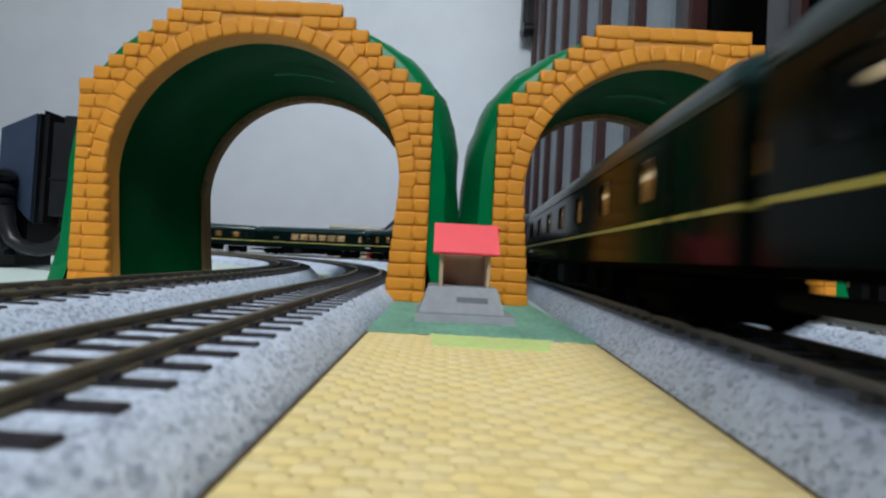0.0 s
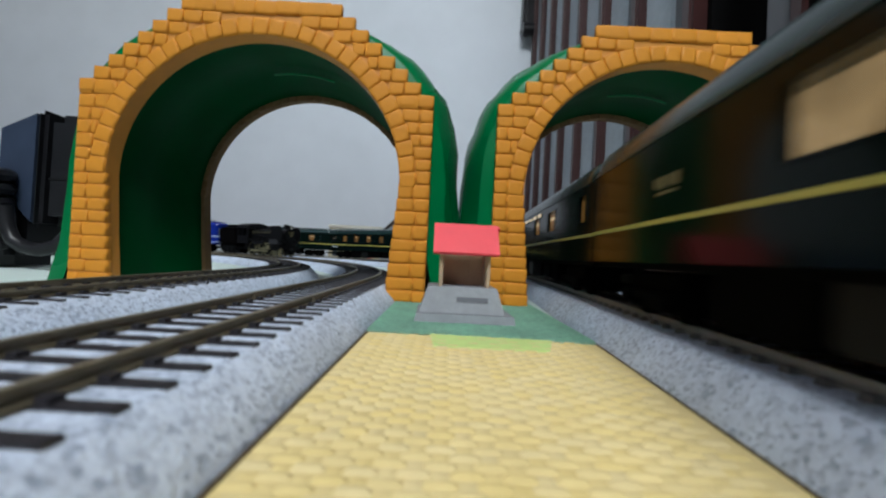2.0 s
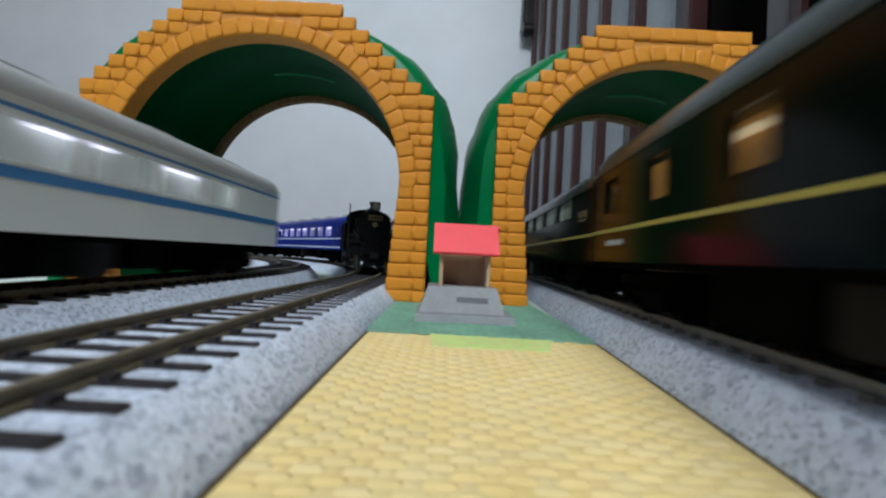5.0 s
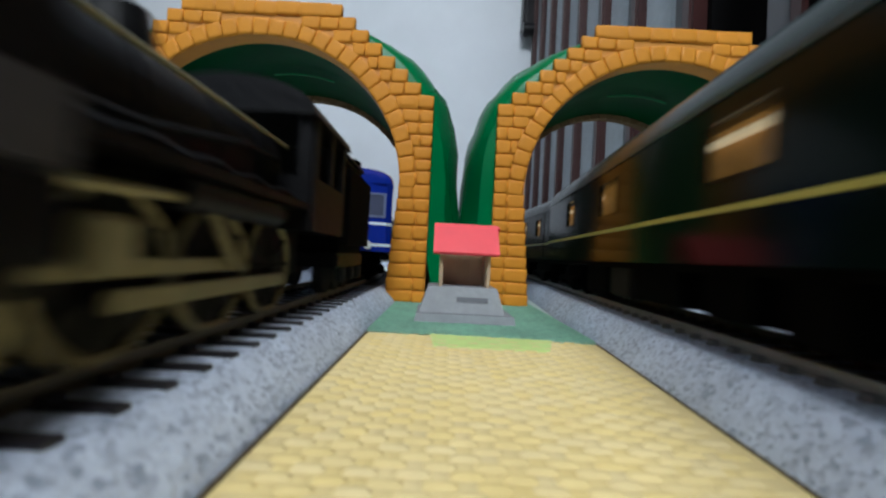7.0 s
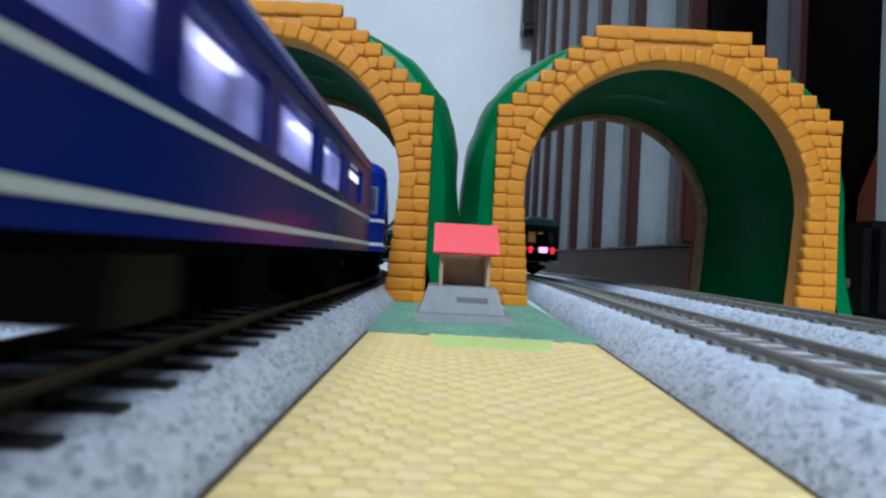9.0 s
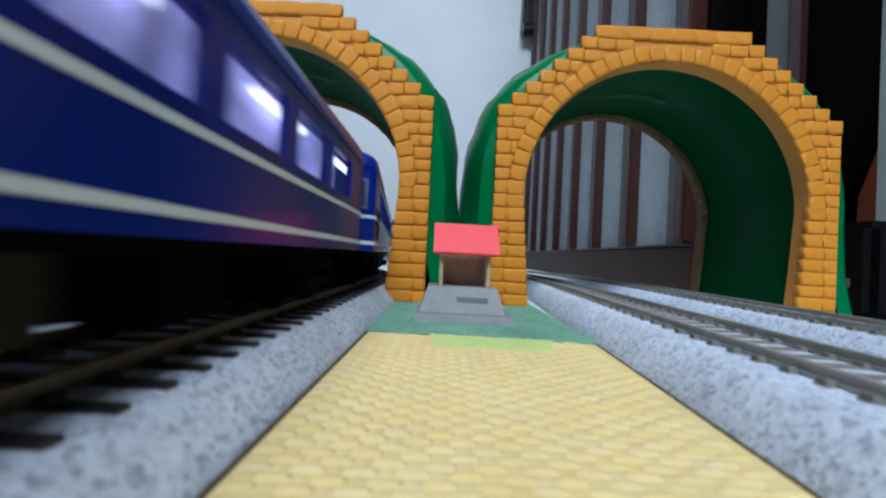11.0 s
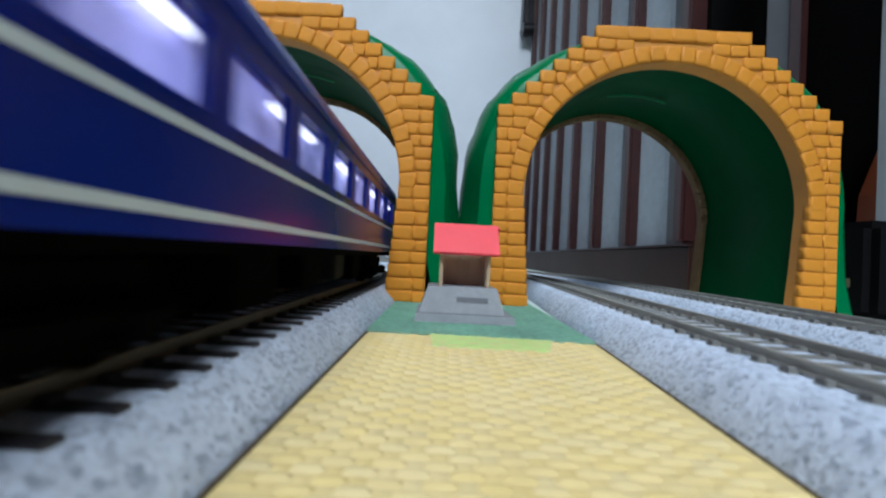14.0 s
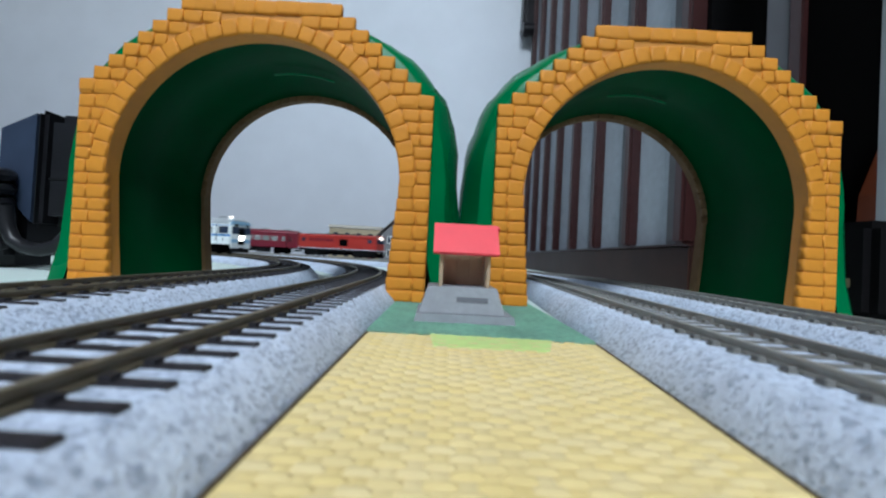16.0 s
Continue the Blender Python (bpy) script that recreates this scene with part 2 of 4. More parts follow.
def left_line(s, off=0.0):
    """Left line: straight to y = 108, then half a circle of 249 mm to the left, then back. off: to the left of it."""
    r = 249.0 - off
    if s < 108:
        return -24.0 - off, s, 0.0
    a = (s - 108) / r
    if a < math.pi:
        return -273 + r * math.cos(a), 108 + r * math.sin(a), a
    return -273 - r, 108 - (s - 108 - math.pi * r), math.pi


def right_line(s, off=0.0):
    """Right line: straight, 4 degrees to the right, then a curve of 249 mm to the left. off: to the right of it."""
    th = radians(4)
    d, n = Vector((math.sin(th), math.cos(th))), Vector((math.cos(th), -math.sin(th)))
    start = Vector((32.6, 0.0)) + n * off
    if s < 150:
        p = start + d * s
        return p.x, p.y, -th
    c = Vector((32.6, 0.0)) + d * 150 - n * 249
    r = 249.0 + off
    a = (s - 150) / r
    if a < math.pi + th:
        p = c + (n * math.cos(a) + d * math.sin(a)) * r
        return p.x, p.y, a - th
    a = math.pi + th
    p = c + (n * math.cos(a) + d * math.sin(a)) * r
    return p.x, p.y - (s - 150 - a * r), math.pi


def track(name, line, off, s0, s1, rail_mat, sleeper_mat, label, reach=9.0):
    """Moulded ballast bed with sleepers and two rails, along a line."""
    root = tagged(new(name), label, "model track", "model railway tracks")
    steps = [s0 + (s1 - s0) * i / 340 for i in range(341)]

    def sweep(profile):
        rings = []
        for s in steps:
            x, y, a = line(s, off)
            rings.append([(x + u * math.cos(a), y + u * math.sin(a), z) for u, z in profile])
        return loft(B(), rings)

    part("ballast_bed", sweep([(-12.6, -0.5), (-12.5, 0.3), (-9.4, 3.75), (-8.8, 4.05), (8.8, 4.05), (9.4, 3.75), (12.5, 0.3), (12.6, -0.5)]), M["ballast"], root, "speckled grey ballast bed", smooth=True)
    for g in (-4.5, 4.5):
        part("rail", sweep([(g - 0.5, 4.2), (g - 0.46, 4.36), (g - 0.16, 4.45), (g - 0.16, 4.85), (g - 0.3, 4.95), (g - 0.3, RAIL),
                            (g + 0.3, RAIL), (g + 0.3, 4.95), (g + 0.16, 4.85), (g + 0.16, 4.45), (g + 0.46, 4.36), (g + 0.5, 4.2)]), rail_mat, root)
    joiner = mesh_of("rail_joiner", box(B(), -0.55, 0.55, -2.2, 2.2, 4.22, 4.95, 0.08), rail_mat)
    for k in range(-2, 4):
        x, y, a = line(124.0 * k + 62, off)
        for g in (-4.5, 4.5):
            share("rail_joiner", joiner, root, mpose(x + g * math.cos(a), y + g * math.sin(a), 0, 0, 0, math.degrees(a)))
    bm = box(B(), -reach, reach, -0.6, 0.6, 3.6, 4.25, 0.1)
    for g in (-4.5, 4.5):
        for q in (-1, 1):
            box(bm, g + q * 0.9 - 0.35, g + q * 0.9 + 0.35, -0.45, 0.45, 4.2, 4.6)
    me = mesh_of("sleeper", bm, sleeper_mat)
    s = s0 + 1.66
    count = 0
    rest = []
    while s < s1:
        x, y, a = line(s, off)
        if y > 8 and count < 150:
            share("sleeper", me, root, mpose(x, y, 0, 0, 0, math.degrees(a)))
            count += 1
        else:
            rest.append((x, y, a))
        s += 3.45
    bm = B()
    for x, y, a in rest:
        m = mpose(x, y, 0, 0, 0, math.degrees(a))
        vs = [bm.verts.new(m @ vec(u, v, w)) for w in (3.6, 4.25) for u, v in ((-reach, -0.6), (reach, -0.6), (reach, 0.6), (-reach, 0.6))]
        for f in ((4, 5, 6, 7), (0, 1, 5, 4), (1, 2, 6, 5), (2, 3, 7, 6), (3, 0, 4, 7)):
            bm.faces.new([vs[k] for k in f])
    tagged(part("far_sleepers", bm, sleeper_mat, root), kind="stuff")
    return root


# ---- room ----
def structure(name, bm, material, label, category, smooth=False):
    return tagged(part(name, bm, material, smooth=smooth), label, category, kind="structure")


table = structure("table", box(B(), -900, 262, -1150, 760, -24, -0.6, 1), M["table"], "pale mint green table cover under the railway", "table")
for x in (-880, 200):
    for y in (-1130, 700):
        part("leg", box(B(), x, x + 45, y, y + 45, -740, -24, 3), M["board"], table)
structure("floor", box(B(), -2400, 1500, -1900, 1500, -760, -740), M["floor"], "unseen brown wooden floor, darkened to cut bounced light", "floor")
structure("wall_north", box(B(), -2400, 1500, 1350, 1400, -740, 1800), M["wall"], "plain pale blue-grey papered wall", "wall")
structure("wall_west", box(B(), -2450, -2400, -1900, 1400, -740, 1800), M["wall_dim"], "plain unseen wall, darkened to cut bounced light", "wall")
structure("wall_east", box(B(), 1500, 1550, -1900, 1400, -740, 1800), M["wall_dim"], "plain unseen wall, darkened to cut bounced light", "wall")
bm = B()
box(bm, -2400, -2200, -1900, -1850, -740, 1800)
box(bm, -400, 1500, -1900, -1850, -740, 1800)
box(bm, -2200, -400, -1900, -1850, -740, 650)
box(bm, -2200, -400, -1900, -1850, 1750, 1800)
structure("wall_south", bm, M["wall_dim"], "plain unseen wall with a window, darkened to cut bounce", "wall")
structure("ceiling", box(B(), -2450, 1550, -1900, 1400, 1800, 1840), M["ceiling"], "plain unseen ceiling, darkened to cut bounced light", "ceiling")
# Unseen window added where the fill light stands.
win = tagged(new("window_1"), "unseen window with a white frame, added for the fill", "window", kind="structure")
bm = B()
for x in (-2200, -1325, -450):
    box(bm, x, x + 50, -1895, -1855, 650, 1750)
box(bm, -2150, -450, -1893, -1857, 650, 700)
box(bm, -2150, -450, -1893, -1857, 1700, 1750)
part("window_frame", bm, M["white"], win)


# Lamp body out of view, added above the key light.
pendant = tagged(new("pendant_lamp"), "unseen square white pendant, added over the key light", "lamp")
part("shade", box(B(), -380, 440, -1260, -440, 1500, 1540, 8), M["white"], pendant)
part("cord", cyl(B(), (30, -850, 1670), 6, 260), M["white"], pendant)


def folding_screen():
    """Pleated white curtain door with brown ribs, on a dark low board, and a dark cupboard front beside it."""
    root = tagged(new("folding_door"), "white folding door with dark brown ribs", "folding door")
    y = 416.0
    while y < 1330:
        x = 250 + 0.02 * y
        pitch = 128
        bm = B()
        loft(bm, [[(x + 2, y + 22, z), (x + 10, y + 70, z), (x + 2, y + pitch, z), (x + 16, y + pitch, z), (x + 22, y + 70, z), (x + 16, y + 22, z)] for z in (38, 1500)])
        part("panel", bm, M["louvre"], root)
        part("grey_slat", box(B(), x - 6, x + 16, y + 8, y + 34, 38, 1500, 1.5), M["louvre_grey"], root)
        part("rib", box(B(), x - 14, x + 14, y - 9, y + 9, 38, 1500, 3), M["rib"], root)
        y += pitch
    board = tagged(part("low_board", box(B(), 117, 124, 196, 1150, -0.6, 23.6, 1.0), M["board"]), "dark brown wooden board below the folding door", "board")
    part("board_cap", box(B(), 115.5, 125.5, 196, 1150, 23.7, 24.6, 0.3), M["rib"], board, "reddish brown cap strip")
    part("bottom_rail", box(B(), 246, 292, 412, 1340, 24, 38, 1), M["louvre_grey"], root)
    board.rotation_euler = (0, 0, radians(-1.1))
    rail = tagged(new("corner_bracket"), "dark hanging bracket in the room corner", "bracket")
    part("arm", box(B(), 224, 260, 1285, 1345, 770, 1100, 12), M["black"], rail)
    part("knuckle", cyl(B(), (242, 1290, 772), 20, 34, "x"), M["black"], rail)


folding_screen()


def cupboard():
    root = tagged(new("cupboard"), "open cupboard, inner shade painted near black, grey front post", "cupboard")
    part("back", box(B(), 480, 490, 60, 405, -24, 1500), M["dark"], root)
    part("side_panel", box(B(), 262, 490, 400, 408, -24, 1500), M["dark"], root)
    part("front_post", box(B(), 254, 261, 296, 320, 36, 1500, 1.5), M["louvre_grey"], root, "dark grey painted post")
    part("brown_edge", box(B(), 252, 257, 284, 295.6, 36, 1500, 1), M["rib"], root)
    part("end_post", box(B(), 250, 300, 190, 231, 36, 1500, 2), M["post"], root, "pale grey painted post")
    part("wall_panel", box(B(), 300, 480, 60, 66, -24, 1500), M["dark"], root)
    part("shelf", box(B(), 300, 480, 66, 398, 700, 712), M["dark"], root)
    w = tagged(new("wooden_wedge"), "orange-brown varnished wooden stand", "stand")
    bm = loft(B(), [[(330, 255, -24), (420, 255, -24), (420, 320, -24), (330, 320, -24)], [(345, 262, 80), (420, 262, 80), (420, 330, 80), (345, 330, 80)],
                    [(395, 300, 190), (420, 300, 190), (420, 340, 190), (395, 340, 190)]])
    part("body", bm, M["cushion"], w)
    part("foot", box(B(), 325, 425, 250, 325, -24, -16, 2), M["board"], w)
    b = tagged(new("black_case"), "black plastic case on the table edge", "case")
    part("body", box(B(), 128, 250, 118, 190, -0.6, 30, 2.5), M["case"], b)
    part("latch", box(B(), 127.2, 129, 124, 127, 9, 12, 0.3), M["steel"], b)


cupboard()

# ---- tracks ----
track("near_left_track", left_line, 0, -700, 1500, M["rail"], M["sleeper"], "double ballasted model track with brown sleepers")
track("far_left_track", left_line, 33, -1100, 1400, M["rail"], M["sleeper"], "ballasted model track with dark sleepers beside another")
track("near_right_track", right_line, 0, -700, 2080, M["rail_grey"], M["sleeper_grey"], "ballasted model track with grey sleepers, curving away", 5.9)
track("far_right_track", right_line, 33, -700, 2100, M["rail_grey"], M["sleeper_grey"], "ballasted model track with grey sleepers, outer line", 5.9)


# ---- mats between the tracks ----
def yellow_mat():
    root = tagged(new("yellow_mat"), "yellow basket-weave mat strip between the tracks", "mat")
    def edge(y):
        return -11.0, 20.0 + 0.07 * y
    bm = B()
    ys = (-60, 61.8)
    loft(bm, [[(edge(y)[0], y, -0.6), (edge(y)[1], y, -0.6), (edge(y)[1], y, -0.12), (edge(y)[0], y, -0.12)] for y in ys])
    part("mat_base", bm, M["mat_yellow"], root)
    bm = B()
    loft(bm, [[(edge(y)[0] - 0.25, y, -0.5), (edge(y)[0] + 0.02, y, -0.5), (edge(y)[0] + 0.02, y, 0.06), (edge(y)[0] - 0.25, y, 0.06)] for y in ys])
    loft(bm, [[(edge(y)[1] - 0.02, y, -0.5), (edge(y)[1] + 0.7, y, -0.5), (edge(y)[1] + 0.7, y, 0.3), (edge(y)[1] - 0.02, y, 0.1)] for y in ys])
    part("mat_border", bm, M["border"], root, "dark brown mat edge with its shadow painted in")
    verts, faces = [], []
    random.seed(4)
    y, row = 12.0, 0
    while y < 61.0:
        a, b = edge(y)
        x, col = a + 0.3, 0
        while x < b - 1.9:
            across = (row + col) % 2 == 0
            w, d, up = (1.95, 0.86, 0.24) if across else (1.05, 1.16, 0.08)
            ox, oy = (1.5 - w) / 2, (1.0 - d) / 2
            up += random.uniform(-0.03, 0.03)
            j = random.uniform(-0.06, 0.06)
            k = len(verts)
            ring = ((0, 0), (w, 0), (w, d), (0, d))
            for u, v in ring:
                verts.append(vec(x + ox + u, y + oy + v + j, -0.13))
            for u, v in ring:
                verts.append(vec(x + ox + 0.3 + u * (1 - 0.6 / w), y + oy + 0.22 + v * (1 - 0.44 / d) + j, -0.12 + up))
            for f in ((4, 5, 6, 7), (0, 1, 5, 4), (1, 2, 6, 5), (2, 3, 7, 6), (3, 0, 4, 7)):
                faces.append([k + q for q in f])
            x += 1.5
            col += 1
        y += 1.0
        row += 1
    me = bpy.data.meshes.new("weave")
    me.from_pydata(verts, [], faces)
    me.materials.append(weave_material())
    for p in me.polygons:
        p.use_smooth = True
    ob = tagged(new("weave", me), kind="stuff")
    ob.parent = root
    st = B()
    loft(st, [[(-0.6, 53.6, z), (15.2, 53.6, z), (17.6, 61.5, z), (-1.4, 61.9, z)] for z in (0.0, 0.12)])
    tagged(part("paper_slip", st, M["sticker"]), "thin lime green paper slip on the mat", "paper")


yellow_mat()


def felt_pad():
    bm = B()
    n = 60
    random.seed(7)
    a, b = [], []
    for i in range(n + 1):
        x = -11.2 + 35.6 * i / n
        y = 61.8 - 0.03 * (x - 6) + random.uniform(-0.35, 0.35)
        a.append((x, y))
        b.append((x, 118.0))
    for z0, z1, sh in ((-0.5, 0.3, 0.0),):
        low = [bm.verts.new(vec(x, y, z0)) for x, y in a]
        top = [bm.verts.new(vec(x, y + 0.5 + random.uniform(-0.2, 0.2), z1 + random.uniform(-0.12, 0.12))) for x, y in a]
        mid = [bm.verts.new(vec(x, y - 0.4, 0.05)) for x, y in a]
        back = [bm.verts.new(vec(x, y, z1)) for x, y in b]
        for i in range(n):
            bm.faces.new((low[i], low[i + 1], mid[i + 1], mid[i]))
            bm.faces.new((mid[i], mid[i + 1], top[i + 1], top[i]))
            bm.faces.new((top[i], top[i + 1], back[i + 1], back[i]))
    bmesh.ops.solidify(bm, geom=bm.faces[:], thickness=0.2 * MM)
    tagged(part("felt_pad", bm, M["felt"], smooth=True), "mint green felt pad with a ragged edge", "felt pad")


felt_pad()


def wayside_hut():
    root = tagged(new("wayside_hut"), "tiny beige hut with red gabled roof on grey base", "model hut")
    root.matrix_basis = mpose(4.9, 73.2, 0.3, 0, 0, 1.5) @ Matrix.Diagonal((1.04, 1.04, 1.12, 1))
    bm = loft(B(), [[(-9.2, -1.6, 0), (8.6, -1.6, 0), (8.6, 12, 0), (-9.2, 12, 0)], [(-8.9, -1.4, 1.3), (8.3, -1.4, 1.3), (8.3, 11.8, 1.3), (-8.9, 11.8, 1.3)]])
    part("base_slab", bm, M["stone"], root, "grey stone slab")
    bm = loft(B(), [[(-8.4, -0.6, 1.3), (6.8, -0.6, 1.3), (6.8, 11.5, 1.3), (-8.4, 11.5, 1.3)], [(-7.0, 1.4, 5.6), (5.6, 1.4, 5.6), (5.6, 11.2, 5.6), (-7.0, 11.2, 5.6)]])
    bmesh.ops.bevel(bm, geom=bm.edges[:], offset=0.15 * MM, segments=2, affect="EDGES")
    part("plinth", bm, M["stone"], root, "grey sloping stone plinth")
    pl = part("name_plate", box(B(), -3.0, 3.0, -0.25, 0.1, 0.0, 2.6, 0.08), M["stone"], root, at=mpose(1.0, -0.1, 1.7, -24, 0, 0))
    bm = B()
    for i, (x0, x1) in enumerate(((-2.8, -1.6), (-1.4, -0.5), (-0.3, 0.9), (1.1, 1.9), (2.0, 2.8))):
        box(bm, x0, x1, -0.34, -0.24, 1.65, 2.3)
    box(bm, -2.8, 2.8, -0.31, -0.24, 1.5, 2.4)
    part("lettering_bar", bm, M["plate"], pl, "dark bar of unreadable writing")
    part("back_wall", box(B(), -5.0, 4.2, 8.6, 9.2, 5.6, 12.0), M["beige"], root)
    for x in (-5.0, 3.5):
        part("side_wall", box(B(), x, x + 0.7, 5.0, 8.6, 5.6, 12.0), M["beige"], root)
    for x in (-5.1, 3.6):
        part("post", box(B(), x, x + 0.6, 1.9, 2.5, 5.6, 11.6, 0.08), M["beige"], root)
    for x in (-4.4, -1.5, 1.0):
        part("wall_board", box(B(), x, x + 0.35, 8.3, 8.6, 5.6, 12), M["beige"], root)
    for s, nm in ((1, "front_roof"), (-1, "back_roof")):
        bm = box(B(), -6.4, 5.6, -0.2, 6.4, -0.35, 0.35, 0.12)
        part("roof_slope", bm, M["red"], root, "bright red roof slope", at=mpose(0, 0.6 if s > 0 else 10.6, 11.3, 52 if s > 0 else 52, 0, 0 if s > 0 else 180))


wayside_hut()


# ---- tunnels ----
def tunnel(cx, y0, y1, seed, dz=0.0):
    root = tagged(new("toy_tunnel"), "green plastic toy tunnel with orange brick portals", "toy tunnel", "toy tunnels")
    root.matrix_basis = mpose(cx, y0, 0)
    L = y1 - y0
    R, ZC, OUT = 37.4, 29.0, 45.2
    rng = random.Random(seed)

    def portal(yf, depth, name, material):
        # stepped plate with an arched hole
        bm = B()
        inner = [(-R + 2.4, -0.5), (-R + 1.0, 14)] + [(-R * math.cos(a), ZC + R * math.sin(a)) for a in np.linspace(0, math.pi, 41)] + [(R - 1.0, 14), (R - 2.4, -0.5)]
        outer = []
        for x, z in inner:
            sx = -1 if x < 0 else 1
            if z <= 30:
                outer.append((sx * OUT, z))
            else:
                a = math.atan2(z - ZC, abs(x))
                ox = min(OUT - 0.6, 44 * math.cos(a) + 3)
                top = 52.6 + (75.0 - 52.6) * min(1.0, max(0.0, (OUT - abs(ox)) / 26.0))
                oz = min(top - 3.4, ZC + 44.5 * math.sin(a) + 2)
                outer.append((sx * ox if abs(x) > 0.01 else x, oz))
        rings = [[(x, yf, z) for x, z in inner], [(x, yf, z) for x, z in outer], [(x, yf + depth, z) for x, z in outer], [(x, yf + depth, z) for x, z in inner]]
        rows = [[bm.verts.new(vec(*p)) for p in r] for r in rings]
        for a, b in zip(rows, rows[1:] + rows[:1]):
            for i in range(len(a) - 1):
                bm.faces.new((a[i], a[i + 1], b[i + 1], b[i]))
        bmesh.ops.recalc_face_normals(bm, faces=bm.faces)
        return part(name, bm, M[material], root, smooth=True)

    front = portal(0.25, 4.3, "front_portal", "orange_back")
    back = portal(L - 4.0, 4.0, "back_portal", "rim")

    def brick(parent, x0, x1, z0, z1, yf, dep=2.0, m=None, material="orange"):
        g = 0.08
        bm = B()
        j = [rng.uniform(-0.12, 0.12) for _ in range(4)] + [rng.uniform(-0.03, 0.03)] * 2
        f = 0.26
        x0, x1, z0, z1 = x0 + g, x1 - g, z0 + g, z1 - g
        ring0 = [(x0, yf + dep, z0), (x1, yf + dep, z0), (x1, yf + dep, z1), (x0, yf + dep, z1)]
        ring1 = [(x0, yf + f, z0 + j[0]), (x1, yf + f, z0 + j[1]), (x1, yf + f, z1 + j[2]), (x0, yf + f, z1 + j[3])]
        ring2 = [(x0 + f, yf + j[4], z0 + f + j[0]), (x1 - f, yf + j[4], z0 + f + j[1]), (x1 - f, yf + j[5], z1 - f + j[2]), (x0 + f, yf + j[5], z1 - f + j[3])]
        f2 = min(0.75, (x1 - x0) * 0.3, (z1 - z0) * 0.3)
        ring3 = [(x0 + f2, yf - 0.03 + j[4], z0 + f2 + j[0]), (x1 - f2, yf - 0.03 + j[4], z0 + f2 + j[1]), (x1 - f2, yf - 0.03 + j[4], z1 - f2 + j[2]), (x0 + f2, yf - 0.03 + j[4], z1 - f2 + j[3])]
        loft(bm, [ring0, ring1, ring2, ring3])
        for fc in bm.faces:
            fc.smooth = True
        part("brick", bm, M[material], parent, at=m)

    # ring of arch stones
    n = 31
    for i in range(n):
        a0 = math.pi * i / n
        a = math.pi * (i + 0.5) / n
        w = math.pi * (R + 2.6) / n
        m = Matrix.Translation(vec(0, 0, ZC)) @ Matrix.Rotation(-(a - math.pi / 2), 4, "Y")
        brick(front, -w / 2, w / 2, R, R + 4.3 + rng.uniform(-0.2, 0.2), -0.3, 1.6, m)
    # legs: two columns of courses
    for sx in (-1, 1):
        z, k = 0.0, 0
        while z < 52:
            h = min(rng.uniform(2.9, 3.7), 52.6 - z)
            if 52.6 - z - h < 1.5:
                h = 52.6 - z
            inx = R - 2.4 * (1 - z / ZC) if z < ZC else math.sqrt(max(0, (R + 4.3) ** 2 - (z + h * 0.5 - ZC) ** 2))
            cut = R + 4.2 + rng.uniform(-0.9, 0.9)
            cols = [(inx, cut), (cut, OUT)] if inx < cut - 1.5 else ([(inx, OUT)] if inx < 42.6 else [(inx, OUT)])
            for a, b in cols:
                if b - a > 0.8:
                    brick(front, min(sx * a, sx * b), max(sx * a, sx * b), z, z + h, -0.2)
            z += h
            k += 1
    # stepped shoulders up to the flat top
    steps = 8
    for sx in (-1, 1):
        for i in range(steps):
            z = 52.6 - 3.1 + (75 - 3.3 - 52.6 + 3.1) * i / (steps - 1)
            xo = OUT - (OUT - 17.0) * i / steps
            brick(front, min(sx * xo, sx * (xo - 4.2)), max(sx * xo, sx * (xo - 4.2)), z, z + 3.4, -0.45, 1.8)
            xi = math.sqrt(max(0.0, (R + 4.2) ** 2 - (z + 1.0 - ZC) ** 2))
            x = xo - 4.2
            while x - xi > 1.2:
                w = min(4.8, x - xi)
                brick(front, min(sx * x, sx * (x - w)), max(sx * x, sx * (x - w)), z, z + 3.2, -0.3)
                x -= w
    x = -17.6
    while x < 17.5:
        w = min(rng.uniform(4.6, 6.6), 17.6 - x)
        if 17.6 - x - w < 2.5:
            w = 17.6 - x
        brick(front, x, x + w, 71.6, 75.2, -0.45, 1.8)
        x += w
    # the green hill over the vault: outer skin and inner vault
    bm = B()
    rings = []
    for k, t in enumerate(np.linspace(0, 1, 11)):
        swell = math.sin(math.pi * min(1.0, 0.12 + t * 0.95))
        wa, hb, n = 46.6 + 6.9 * swell, 47.2 + 5.4 * swell, 2.4 + 0.3 * swell
        ring = []
        for i, q in enumerate(np.linspace(0, math.pi, 41)):
            c, s = math.cos(q), math.sin(q)
            lump = 1 + 0.030 * swell * noise.noise((4 * c + seed, 4 * s, 3.4 * t)) + 0.012 * swell * math.sin(7 * q + 2 * t + seed) - 0.010 * swell * abs(math.sin(11 * q + 3 * t + seed)) ** 6
            ring.append((wa * lump * math.copysign(abs(c) ** (2 / n), c), 2.6 + t * (L - 4.5), 25 + hb * lump * s ** (2 / n)))
        y = ring[0][1]
        fl = 3.2 + 1.6 * swell
        rings.append([(ring[0][0] + fl, y, -0.4), (ring[0][0] + fl * 0.25, y, 11.0)] + ring + [(ring[-1][0] - fl * 0.25, y, 11.0), (ring[-1][0] - fl, y, -0.4)])
    f0, f1 = rings[0], rings[-1]
    rings = [[(x * 0.905, 1.6, 25 + (z - 25) * 0.93 if z > 25 else z) for x, y, z in f0], [(x * 0.97, 1.9, 25 + (z - 25) * 0.985 if z > 25 else z) for x, y, z in f0]] + rings
